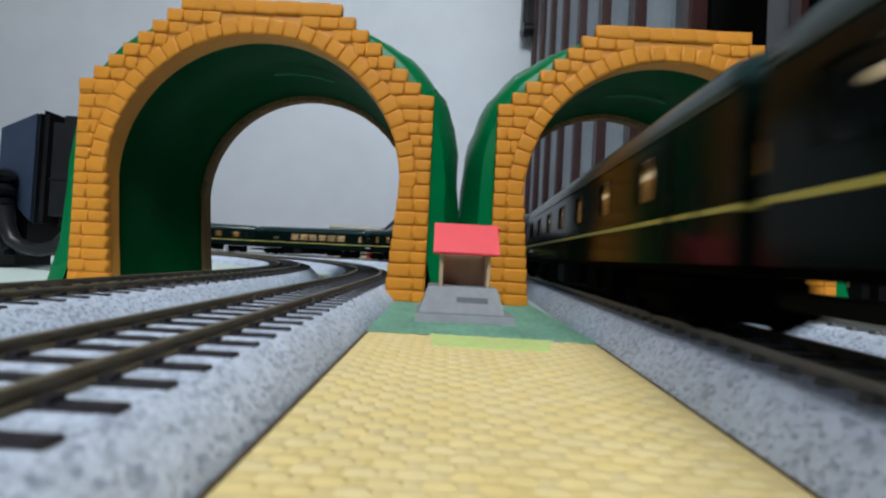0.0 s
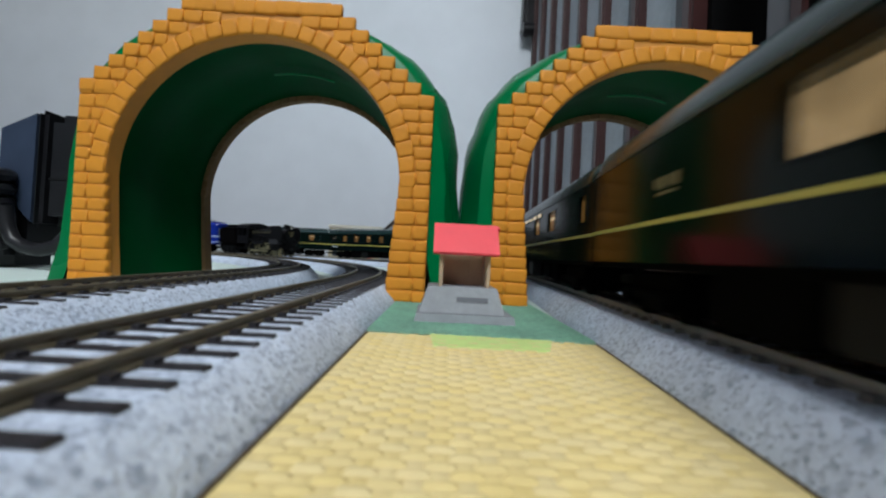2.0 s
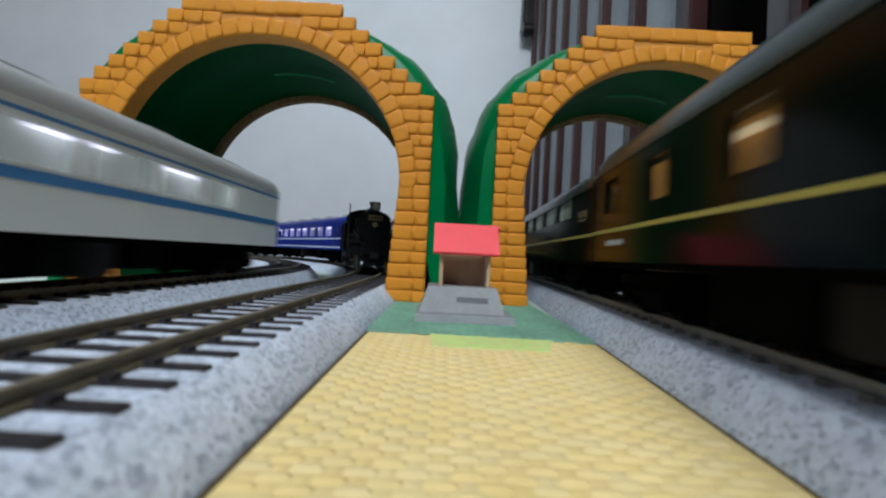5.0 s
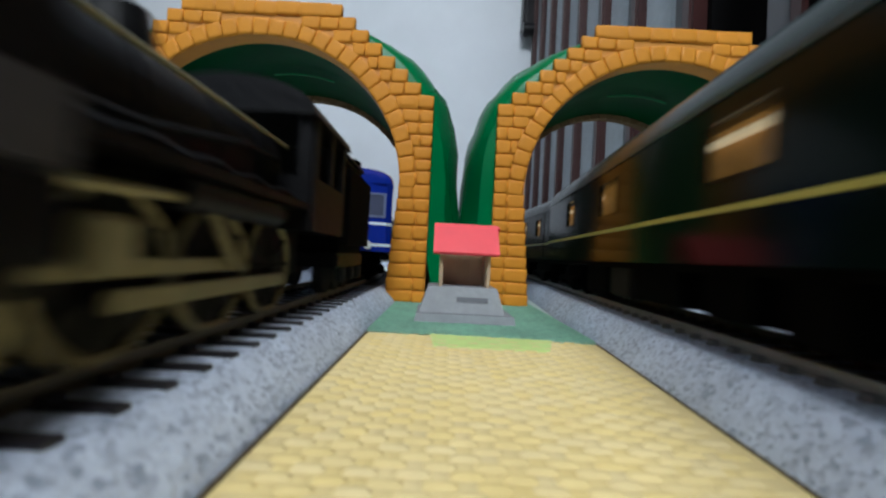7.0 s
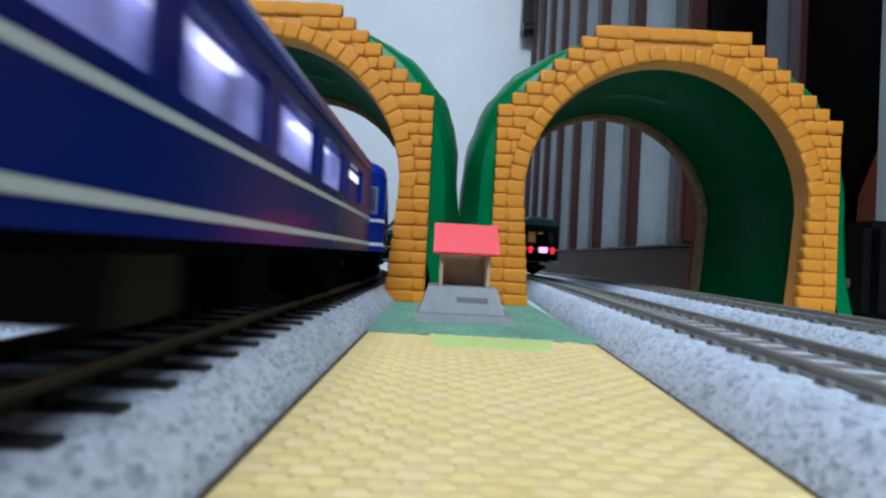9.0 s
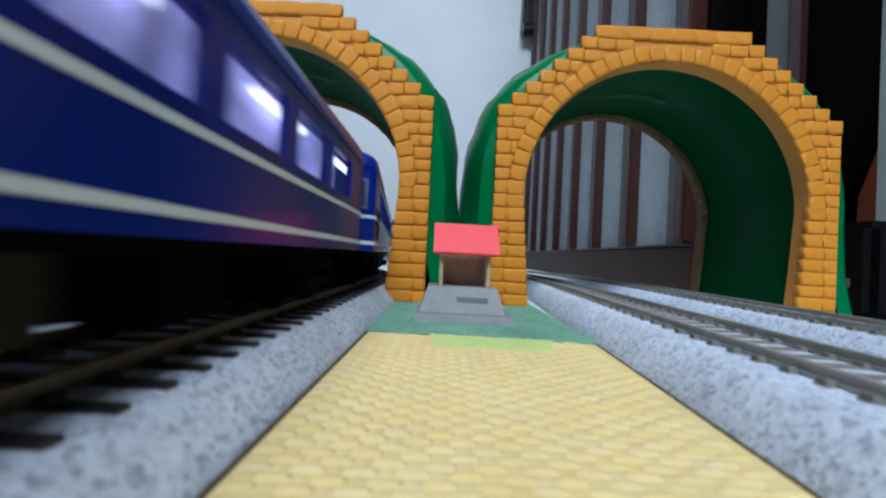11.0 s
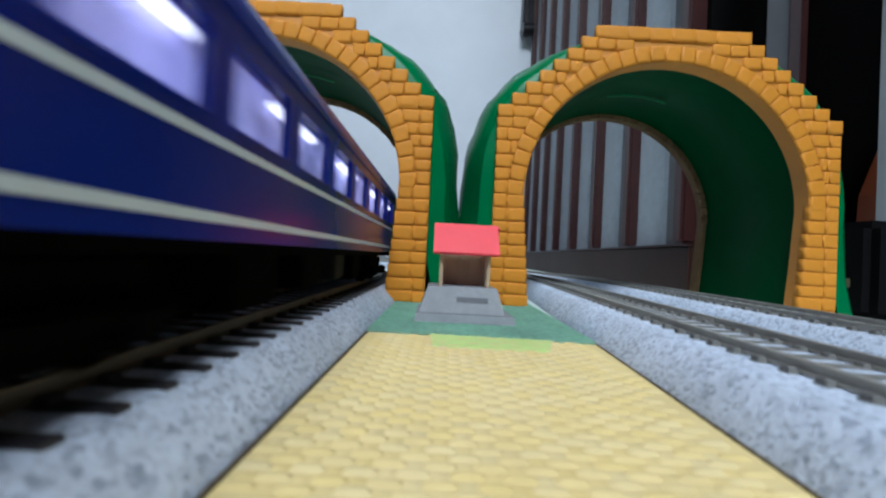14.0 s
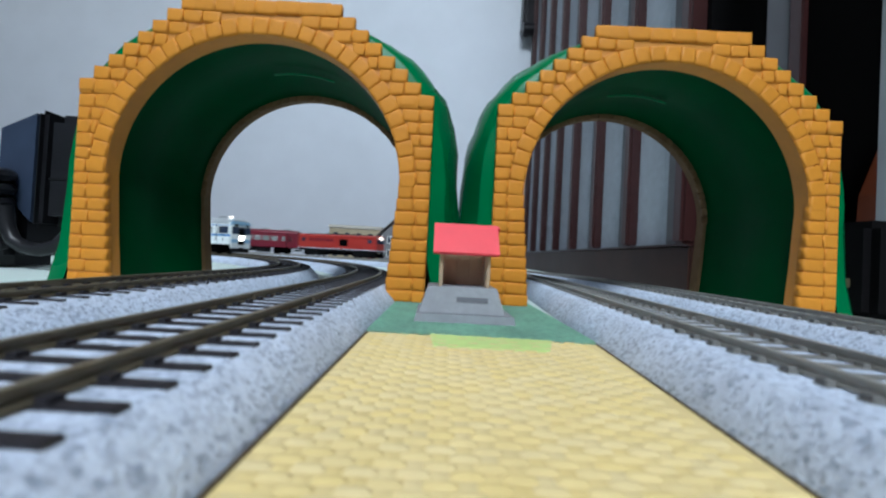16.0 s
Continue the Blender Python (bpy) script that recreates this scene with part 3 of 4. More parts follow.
    rings.append([(x * 0.9, y + 0.6, 25 + (z - 25) * 0.93 if z > 25 else z) for x, y, z in f1])
    loft(bm, rings, close=False)
    part("hill_shell", bm, M["green"], root, "glossy moulded green plastic hill", smooth=True)
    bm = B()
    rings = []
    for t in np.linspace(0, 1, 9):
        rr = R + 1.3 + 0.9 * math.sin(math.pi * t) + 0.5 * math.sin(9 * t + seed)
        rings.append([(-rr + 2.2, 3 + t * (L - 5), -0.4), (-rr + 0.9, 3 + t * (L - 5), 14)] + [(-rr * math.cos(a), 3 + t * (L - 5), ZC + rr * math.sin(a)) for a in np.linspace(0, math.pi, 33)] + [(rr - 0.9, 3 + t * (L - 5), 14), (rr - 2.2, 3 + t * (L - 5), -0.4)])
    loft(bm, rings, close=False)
    part("vault", bm, M["vault"], root, "inner vault in hill green darkened for its shade", smooth=True)
    for k in range(1):
        bm = B()
        t = 0.45
        tube(bm, [((R + 1.1) * math.cos(a), 4 + t * L, ZC + (R + 1.1) * math.sin(a)) for a in np.linspace(1.25, 1.75, 9)], 0.3, 6)
        part("moulding_seam", bm, M["green"], root)
    bm = B()
    for k in range(14):
        a = rng.uniform(0, 6.28)
        r = rng.uniform(0, 5)
        cyl(bm, (r * math.cos(a) + 3, 14 + r * math.sin(a), 75.4), rng.uniform(1.2, 2.2), rng.uniform(1.5, 3.0), "z", 7, 0.4)
    part("tree_tuft", bm, M["green"], root, "moulded green bushes on top")
    # rough stone rim of the back portal
    for i in range(40):
        a = math.pi * (i + 0.5) / 40
        w = math.pi * R / 40
        m = Matrix.Translation(vec(0, L - 4.4, ZC)) @ Matrix.Rotation(-(a - math.pi / 2), 4, "Y")
        brick(back, -w / 2, w / 2, R - 0.7 + rng.uniform(-0.15, 0.15), R + 2.2, 0, 1.0, m, "rim")
    return root


tunnel(-49.4, 100, 146, 3)
tunnel(57.7, 103, 149, 8)


# ---- black device behind the tunnel ----
def device():
    root = tagged(new("desk_device"), "black plastic device with smoked face and coiled cable", "device")
    part("housing", box(B(), -151.5, -134, 147, 178, 15.5, 58.5, 4.0), M["black"], root, smooth=True)
    part("bezel", box(B(), -153.5, -150, 146, 176, 15, 59, 1.6), M["black"], root, smooth=True)
    part("face", loft(B(), [[(-171.5, 151, 30), (-153.6, 146.6, 17), (-153.6, 146.6, 57.5), (-171.5, 151, 52.5)], [(-171, 168, 32), (-153.6, 172, 17), (-153.6, 172, 57.8), (-171, 168, 53)]]), M["screen"], root, "smoked glossy grey-blue face")
    part("side_groove", box(B(), -148, -137, 146.6, 147.2, 33, 33.6), M["under_grey"], root)
    part("foot", box(B(), -190, -160, 148, 170, 0, 24, 4), M["black"], root, smooth=True)
    pts = [(-168 + 7.0 * math.cos(a), 142 + 7.0 * math.sin(a), 8 + a * 0.80) for a in np.linspace(0, 11.4 * math.pi, 240)]
    part("coiled_cable", tube(B(), pts, 2.45, 8), M["black"], root, "coiled black cable", smooth=True)
    pts = [(-159, 143, 22), (-158, 143, 15), (-155.5, 143, 10), (-151, 143, 7.4), (-145.5, 143, 6.8), (-140, 143.5, 8.6), (-136.5, 144, 13), (-135.5, 145, 20), (-136, 150, 26)]
    part("cable_loop", tube(B(), pts, 2.4, 10), M["black"], root, smooth=True)


device()


# ---- far houses ----
def shop():
    root = tagged(new("model_shop"), "cream two-storey model shop with coloured awnings", "model building")
    root.matrix_basis = mpose(-108, 480, -0.6)
    W, D, H = 62, 40, 44
    bm = B()
    xs = [(-31, -26), (-20, -12), (-6, 2), (8, 16), (22, 31)]
    box(bm, -31, 31, 0, 1.5, 0, 6)
    box(bm, -31, 31, 0, 1.5, 17, 25)
    box(bm, -31, 31, 0, 1.5, 35, 40)
    for a, b in xs:
        box(bm, a, b, 0, 1.5, 6, 17)
        box(bm, a, b, 0, 1.5, 25, 35)
    box(bm, -31, -29.5, 1.5, D, 0, 40)
    box(bm, 29.5, 31, 1.5, D, 0, 40)
    box(bm, -29.5, 29.5, D - 1.5, D, 0, 40)
    part("wall", bm, M["shop"], root)
    part("roof", box(B(), -29.5, 29.5, 1.5, D - 1.5, 38, 39.5), M["shop_trim"], root)
    part("cornice", box(B(), -32.2, 32.2, -1.2, D + 1, 40, 44, 0.6), M["shop_trim"], root, "pale stone cornice")
    for (a, b), (c, d) in zip(xs, xs[1:]):
        part("window", box(B(), b, c, 0.8, 1.2, 25, 35), M["pane_far"], root)
        part("shop_window", box(B(), b, c, 0.8, 1.2, 6, 17), M["pane_far"], root)
    for x0, x1, k in ((-27, -13, "awning_green"), (-11, 14, "awning_blue")):
        bm = loft(B(), [[(x0, 0, 19), (x1, 0, 19), (x1, -5, 15), (x0, -5, 15)], [(x0, 0, 18.4), (x1, 0, 18.4), (x1, -5, 14.4), (x0, -5, 14.4)]])
        part("awning", bm, M[k], root)
    part("sign_board", box(B(), -10, 12, -0.6, 0, 19.5, 23.5, 0.3), M["awning_blue"], root, "blue sign board")
    part("door", box(B(), 16, 22, -0.4, 0.4, 0, 14), M["loco_red"], root)


def gable_house():
    root = tagged(new("model_house"), "grey boarded model house with brown gabled roof", "model building")
    root.matrix_basis = mpose(-54, 470, -0.6, 0, 0, -8)
    W, H, P = 22, 34, 54
    bm = loft(B(), [[(-W, y, 0), (W, y, 0), (W, y, H), (0, y, P), (-W, y, H)] for y in (0, 46)])
    part("wall", bm, M["house"], root)
    for s in (-1, 1):
        bm = loft(B(), [[(0, y, P + 2), (s * (W + 4), y, H - 2.2), (s * (W + 4), y, H - 0.2), (0, y, P + 4)] for y in (-3, 49)])
        part("roof", bm, M["house_roof"], root)
    for x in (-13, -3.5, 6):
        for z in (8, 24):
            w = part("window", box(B(), x, x + 7, -0.5, 0.2, z, z + 9), M["white"], root)
            part("pane", box(B(), x + 0.8, x + 3.2, -0.7, -0.5, z + 0.8, z + 8.2), M["pane_far"], w)
            part("pane", box(B(), x + 3.9, x + 6.2, -0.7, -0.5, z + 0.8, z + 8.2), M["pane_far"], w)


shop()
gable_house()


# ---- rolling stock: x across, y along, z above the table ----
def bogie(parent, y, grey=False, length=16.0, wheel=2.9):
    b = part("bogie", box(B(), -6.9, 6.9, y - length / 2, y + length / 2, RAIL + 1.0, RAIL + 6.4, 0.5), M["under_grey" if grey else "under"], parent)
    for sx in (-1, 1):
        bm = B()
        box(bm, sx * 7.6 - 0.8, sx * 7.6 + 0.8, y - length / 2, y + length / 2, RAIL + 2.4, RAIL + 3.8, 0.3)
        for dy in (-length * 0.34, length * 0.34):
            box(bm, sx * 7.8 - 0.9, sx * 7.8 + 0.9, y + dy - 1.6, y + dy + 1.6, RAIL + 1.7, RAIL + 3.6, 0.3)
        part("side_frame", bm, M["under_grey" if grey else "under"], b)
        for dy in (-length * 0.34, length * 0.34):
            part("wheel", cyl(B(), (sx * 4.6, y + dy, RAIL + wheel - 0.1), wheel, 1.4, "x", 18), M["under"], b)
    return b


def pierced(bm, outer, inner, cuts, zs):
    """One wall sheet with a row of window holes: every second field of the middle row stays open."""
    full = {(i, j) for i in range(len(cuts) - 1) for j in range(3) if j != 1 or i % 2 == 0}
    skins = [[[bm.verts.new(vec(*f(u, z))) for z in zs] for u in cuts] for f in (outer, inner)]
    for i, j in full:
        for g in skins:
            bm.faces.new((g[i][j], g[i + 1][j], g[i + 1][j + 1], g[i][j + 1]))
        for (di, dj), (p, q) in (((-1, 0), ((i, j), (i, j + 1))), ((1, 0), ((i + 1, j), (i + 1, j + 1))), ((0, -1), ((i, j), (i + 1, j))), ((0, 1), ((i, j + 1), (i + 1, j + 1)))):
            if (i + di, j + dj) not in full:
                bm.faces.new((skins[0][p[0]][p[1]], skins[0][q[0]][q[1]], skins[1][q[0]][q[1]], skins[1][p[0]][p[1]]))
    bmesh.ops.recalc_face_normals(bm, faces=bm.faces)


def swept_end(root, sy, h, half, z0, z1, wz0, wz1, lines, body, line):
    """End of a coach with swept-back corner panels: a flat middle, a window panel and a narrow corner panel on each side."""
    def slab(p, q, za, zb, inner, outer):
        d = Vector((q[0] - p[0], q[1] - p[1])).normalized()
        n = Vector((d.y, -d.x))
        if n.y * sy < 0:
            n = -n
        quad = [(p[0] + n.x * inner, p[1] + n.y * inner), (q[0] + n.x * inner, q[1] + n.y * inner), (q[0] + n.x * outer, q[1] + n.y * outer), (p[0] + n.x * outer, p[1] + n.y * outer)]
        return [[(x, y, z) for x, y in quad] for z in (za, zb)]

    def between(p, q, t):
        return p[0] + (q[0] - p[0]) * t, p[1] + (q[1] - p[1]) * t

    e = part("end_wall", loft(B(), slab((-3.4, sy * h), (3.4, sy * h), z0, z1, -0.7, 0)), M[body], root)
    for za, zb in lines:
        part("end_stripe", loft(B(), slab((-3.4, sy * h), (3.4, sy * h), RAIL + za, RAIL + zb, 0, 0.07)), M[line], e)
    for sx in (-1, 1):
        a, b, c = (sx * 3.4, sy * h), (sx * 8.3, sy * (h - 0.5)), (sx * half, sy * (h - 1.7))
        w = part("window_panel", loft(B(), slab(a, b, z0, z1, -0.7, 0)), M[body], root)
        k = part("corner_panel", loft(B(), slab(b, c, z0, z1, -0.7, 0)), M[body], root)
        for za, zb in lines:
            part("end_stripe", loft(B(), slab(a, b, RAIL + za, RAIL + zb, 0, 0.07)), M[line], w)
            part("end_stripe", loft(B(), slab(b, c, RAIL + za, RAIL + zb, 0, 0.07)), M[line], k)
        p, q = between(a, b, 0.06), between(a, b, 0.94)
        bm = B()
        for t0, t1, za, zb in ((0, 0.1, wz0, wz1), (0.9, 1, wz0, wz1), (0.1, 0.9, wz0, wz0 + 0.4), (0.1, 0.9, wz1 - 0.4, wz1)):
            loft(bm, slab(between(p, q, t0), between(p, q, t1), za, zb, 0, 0.22))
        part("end_window_frame", bm, M["frame_grey"], w, "blue-grey window frame")
        part("end_window", loft(B(), slab(between(p, q, 0.1), between(p, q, 0.9), wz0 + 0.4, wz1 - 0.4, 0, 0.1)), M["end_pane"], w, "pale reflecting pane")


def coach(name, label, group, half=9.5, length=128.0, body="blue", roof="blue_roof", line="white_line", lines=((8.35, 8.98), (13.2, 13.8)), win=(14.9, 20.4),
          windows=None, lining="lav", lamp="lamp_cool", glass="glass", floor=7.2, eave=23.0, crown=26.6, boxes=True, vents=0, ends="", lamps_on=True, door=True, swept=False):
    root = tagged(new(name), label, "train car", group)
    h = length / 2
    z0, z1 = RAIL + floor, RAIL + eave
    wz0, wz1 = RAIL + win[0], RAIL + win[1]
    if windows is None:
        windows = [(-h + 17 + i * 12.2, -h + 17 + i * 12.2 + 9.6) for i in range(8)]
    T = 0.7
    hs = h - 1.7 if swept else h
    for sx in (-1, 1):
        bm = B()
        pierced(bm, lambda u, z: (sx * half, u, z), lambda u, z: (sx * (half - T), u, z), [-hs] + [v for w in windows for v in w] + [hs], (z0, wz0, wz1, z1))
        part("side_wall", bm, M[body], root)
    for sy in (-1, 1) if swept else ():
        swept_end(root, sy, h, half, z0, z1, wz0, wz1, lines, body, line)
    for sy in () if swept else (-1, 1):
        bm = B()
        xs = ((-7.8, -3.4), (3.4, 7.8)) if ends != "three" else ((-7.4, -3.0), (-2.2, 2.2), (3.0, 7.4))
        pierced(bm, lambda u, z: (u, sy * h, z), lambda u, z: (u, sy * (h - T), z), [-half + T] + [v for w in xs for v in w] + [half - T], (z0, wz0, wz1, z1))
        e = part("end_wall", bm, M[body], root)
        for a, b in xs:
            bm = B()
            yo = sy * (h + 0.05)
            for q in ((a - 0.4, a, wz0 - 0.4, wz1 + 0.4), (b, b + 0.4, wz0 - 0.4, wz1 + 0.4), (a, b, wz0 - 0.4, wz0), (a, b, wz1, wz1 + 0.4)):
                box(bm, q[0], q[1], yo - 0.12, yo + 0.12, q[2], q[3])
            part("end_window_frame", bm, M["white_line" if body == "blue" else body], e)
            part("end_window", box(B(), a, b, sy * (h - 0.4) - 0.1, sy * (h - 0.4) + 0.1, wz0, wz1), M[glass], e)
        for za, zb in lines:
            part("end_stripe", box(B(), -half - 0.06, half + 0.06, min(sy * h, sy * (h + 0.07)), max(sy * h, sy * (h + 0.07)), RAIL + za, RAIL + zb), M[line], e)
    for x in (-4.4, 4.4) if swept else ():
        part("marker_lamp", cyl(B(), (x, -h - 0.3, RAIL + 8.6), 0.95, 1.2, "y", 14), M["white"], root, "white marker lamp")
    for sy in (1,) if swept else (-1, 1):
        part("gangway", box(B(), -3.2, 3.2, min(sy * h, sy * (h + 1.5)), max(sy * h, sy * (h + 1.5)), z0 - 0.5, RAIL + 19.5, 0.4), M[body] if body == "blue" else M["under"], root)
    for sy in (-1, 1):
        part("coupler", box(B(), -1.4, 1.4, min(sy * (h - 6), sy * (h + 2.4)), max(sy * (h - 6), sy * (h + 2.4)), RAIL + 3.4, RAIL + 5.2, 0.3), M["under_grey"], root)
    # roof: rounded shell
    prof = []
    for i in range(13):
        a = math.pi * i / 12
        prof.append(((half + 0.1) * math.copysign(abs(math.cos(a)) ** 0.7, math.cos(a)), RAIL + eave + (crown - eave) * math.sin(a) ** 0.8))
    prof = [(half + 0.1, RAIL + eave - 0.5)] + prof + [(-half - 0.1, RAIL + eave - 0.5)]
    part("roof", loft(B(), [[(x * s, y, RAIL + eave - 0.5 + (z - RAIL - eave + 0.5) * s2) for x, z in prof] for y, s, s2 in (((-h, 0.8, 0.5), (-h + 1.0, 0.95, 0.78), (-h + 3.0, 1, 0.95), (-h + 6.0, 1, 1), (h - 6.0, 1, 1), (h - 3.0, 1, 0.95), (h - 1.0, 0.95, 0.78), (h, 0.8, 0.5)) if swept
                                                                                             else ((-h, 0.94, 0.62), (-h + 1.2, 0.985, 0.88), (-h + 3.5, 1, 1), (h - 3.5, 1, 1), (h - 1.2, 0.985, 0.88), (h, 0.94, 0.62)))]), M[roof], root, smooth=True)
    for i in range(vents):
        y = -h + 14 + i * (length - 28) / max(1, vents - 1)
        part("roof_unit", box(B(), -3.6, 3.6, y - 4.5, y + 4.5, RAIL + crown - 0.6, RAIL + crown + 1.2, 0.8), M["grey_roof"], root, "grey roof unit", smooth=True)
    for za, zb in lines:
        for sx in (-1, 1):
            part("stripe", box(B(), min(sx * half, sx * (half + 0.07)), max(sx * half, sx * (half + 0.07)), -hs, hs, RAIL + za, RAIL + zb), M[line], root)
    for sx in (-1, 1):
        for a, b in windows:
            x = sx * (half - 0.45)
            w = part("window", box(B(), x - 0.08, x + 0.08, a, b, wz0, wz1), M[glass], root)
            bm = B()
            xo = sx * (half + 0.02)
            for q in ((a - 0.3, a, wz0 - 0.3, wz1 + 0.3), (b, b + 0.3, wz0 - 0.3, wz1 + 0.3), (a, b, wz0 - 0.3, wz0), (a, b, wz1, wz1 + 0.3)):
                box(bm, xo - 0.1, xo + 0.1, *q)
            part("window_frame", bm, M[body], w)
        # entrance door leaf near one end
        for y in ((-h + 6.4,) if door else ()):
            d = part("door", box(B(), min(sx * half, sx * (half + 0.05)), max(sx * half, sx * (half + 0.05)), y, y + 5.2, z0 + 0.3, z1 - 0.8, 0.0), M[body], root)
            # Raised black strip stands for the shade in the door recess.
            part("door_groove", box(B(), min(sx * half, sx * (half + 0.1)), max(sx * half, sx * (half + 0.1)), y + 5.2, y + 5.7, z0 + 0.3, z1 - 0.6), M["under"], d)
            part("door_window", box(B(), min(sx * half, sx * (half + 0.12)), max(sx * half, sx * (half + 0.12)), y + 1.4, y + 3.8, wz0, wz1), M["glass_dark"], d)
    part("interior", box(B(), -half + 2.6, half - 2.6, -h + 10, h - 10, z0 + 0.5, RAIL + 21.5), M[lining], root)
    for sx in (-1, 1):
        part("gutter", box(B(), min(sx * half, sx * (half + 0.22)), max(sx * half, sx * (half + 0.22)), -hs + 0.5, hs - 0.5, RAIL + eave - 0.9, RAIL + eave - 0.55), M[roof], root)
        if door:
            for dy in (-h + 6.0, -h + 12.2):
                part("handrail", box(B(), min(sx * half, sx * (half + 0.3)), max(sx * half, sx * (half + 0.3)), dy - 0.12, dy + 0.12, z0 + 2.5, z0 + 8.5), M["under_grey"], root)
            bm = B()
            for k in range(5 if body == "tgreen" else 0):
                box(bm, min(sx * half, sx * (half + 0.05)), max(sx * half, sx * (half + 0.05)), h - 14 + k * 1.5, h - 12.9 + k * 1.5, RAIL + 10.2, RAIL + 11.0)
            if body == "tgreen":
                part("lettering_bar", bm, M["white_line"], root, "small pale bars of unreadable lettering")
    part("floor", box(B(), -half + T, half - T, -hs + T, hs - T, z0, z0 + 0.5), M["under"], root)
    if lamps_on:
        for i in range(5):
            y = -h + 16 + i * 23
            for x in (-half + 1.7, half - 1.7):
                part("ceiling_lamp", box(B(), x - 0.5, x + 0.5, y, y + 11, RAIL + 19.6, RAIL + 20.1), M[lamp], root)
    bogie(root, -h + 19)
    bogie(root, h - 19)
    if boxes:
        rng = random.Random(len(name) + int(length))
        y = -h + 34
        while y < h - 42:
            w = rng.uniform(6, 13)
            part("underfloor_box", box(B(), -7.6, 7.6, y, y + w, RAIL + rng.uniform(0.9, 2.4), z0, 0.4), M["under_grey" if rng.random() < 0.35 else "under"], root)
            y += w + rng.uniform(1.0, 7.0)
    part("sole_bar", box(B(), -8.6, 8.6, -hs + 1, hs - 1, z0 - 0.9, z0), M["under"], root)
    return root


def blue_coach():
    return coach("blue_coach", "blue sleeping coach with two white stripes, lit windows", "blue coaches", vents=5, roof="blue", length=122.4, swept=True)


def green_coach(kind):
    h = 63.0
    w = {0: [(-h + 16 + i * 16.5, -h + 16 + i * 16.5 + 5.5) for i in range(7)],
         1: [(-h + 2.0, -h + 5.0)] + [(-h + 20 + i * 10.4, -h + 20 + i * 10.4 + 8.8) for i in range(6)],
         2: [(-h + 2.5, -h + 8.0), (-h + 39, -h + 48.5), (-h + 72, -h + 81), (-h + 98, -h + 105)],
         3: [(-h + 15 + i * 16.4, -h + 15 + i * 16.4 + 14.2) for i in range(5)],
         4: [(-h + 5, -h + 9.5), (-h + 31, -h + 40), (-h + 52, -h + 61), (-h + 84, -h + 92), (-h + 112, -h + 121)]}[kind]
    label = {0: "dark green sleeping coach with a yellow stripe, small windows", 1: "dark green dining coach, tall warm lit windows, yellow stripe",
             2: "dark green end coach with red tail lamps, yellow stripe", 3: "dark green lounge coach, wide pale lit windows, yellow stripe",
             4: "dark green two-deck sleeping coach with lit upper windows"}[kind]
    return coach("green_coach", label, "green coaches", length=126.0, body="tgreen", roof="troof", line="yellow_line",
                 lines=((12.35, 12.95),), floor=7.5, win={1: (15.4, 21.4), 3: (17.4, 22.0)}.get(kind, (15.6, 21.2)), windows=w,
                 eave=23.0 if kind == 3 else 24.0, crown=26.8 if kind == 3 else 28.4, lining={1: "bright_in", 3: "cream_in"}.get(kind, "warm_in"), lamps_on=kind != 3,
                 lamp="lamp_warm", glass="glass", ends="three" if kind == 2 else "", door=kind == 0)


def upper_windows(root):
    """Small lit panes along the roof shoulder, and the pale emblem bars."""
    for sx in (-1, 1):
        for k in range(8):
            y = -14 + k * 8.2
            f = part("upper_window", box(B(), min(sx * 9.2, sx * 9.7), max(sx * 9.2, sx * 9.7), y, y + 6.0, RAIL + 20.9, RAIL + 22.4, 0.15), M["troof"], root)
            part("pane", box(B(), min(sx * 9.6, sx * 9.78), max(sx * 9.6, sx * 9.78), y + 0.5, y + 5.5, RAIL + 21.2, RAIL + 22.2), M["warm_pane"], f, "warm lit pane")


def emblem(root, y, z):
    for sx in (-1, 1):
        bm = B()
        for k, (a, b) in enumerate(((0.0, 1.2), (1.7, 2.4), (3.0, 4.4), (4.9, 5.7))):
            box(bm, min(sx * 9.5, sx * 9.58), max(sx * 9.5, sx * 9.58), y + a, y + b, RAIL + z + 0.3 * (k % 2), RAIL + z + 1.5)
        box(bm, min(sx * 9.5, sx * 9.57), max(sx * 9.5, sx * 9.57), y + 0.4, y + 5.2, RAIL + z - 0.7, RAIL + z - 0.35)
        part("lettering_bar", bm, M["brass"], root, "dull gold bars of unreadable lettering")


def tail_lights(root):
    """Lit tail sign and red lamps on the rear end."""
    y = -63.0
    sgn = part("tail_sign", box(B(), -2.3, 2.3, y - 1.9, y - 1.5, RAIL + 10.9, RAIL + 13.6, 0.15), M["lamp_pink"], root, "pink lit tail sign")
    for x in (-6.0, 6.0):
        part("tail_lamp", box(B(), x - 0.75, x + 0.75, y - 1.0, y - 0.05, RAIL + 10.6, RAIL + 13.8, 0.3), M["lamp_red"], root, "red tail lamp")
    for sx in (-1, 1):
        bm = B()
        for k in range(6):
            box(bm, min(sx * 9.5, sx * 9.58), max(sx * 9.5, sx * 9.58), y + 16 + k * 1.7, y + 17.2 + k * 1.7, RAIL + 16.3, RAIL + 17.7)
        box(bm, min(sx * 9.5, sx * 9.58), max(sx * 9.5, sx * 9.58), y + 16, y + 26, RAIL + 15.4, RAIL + 15.7)
        part("lettering_bar", bm, M["white_line"], root, "pale bars of unreadable lettering")
    part("hose_box", box(B(), 5.2, 8.8, y - 1.2, y + 1, RAIL + 6.0, RAIL + 7.4, 0.4), M["white"], root)


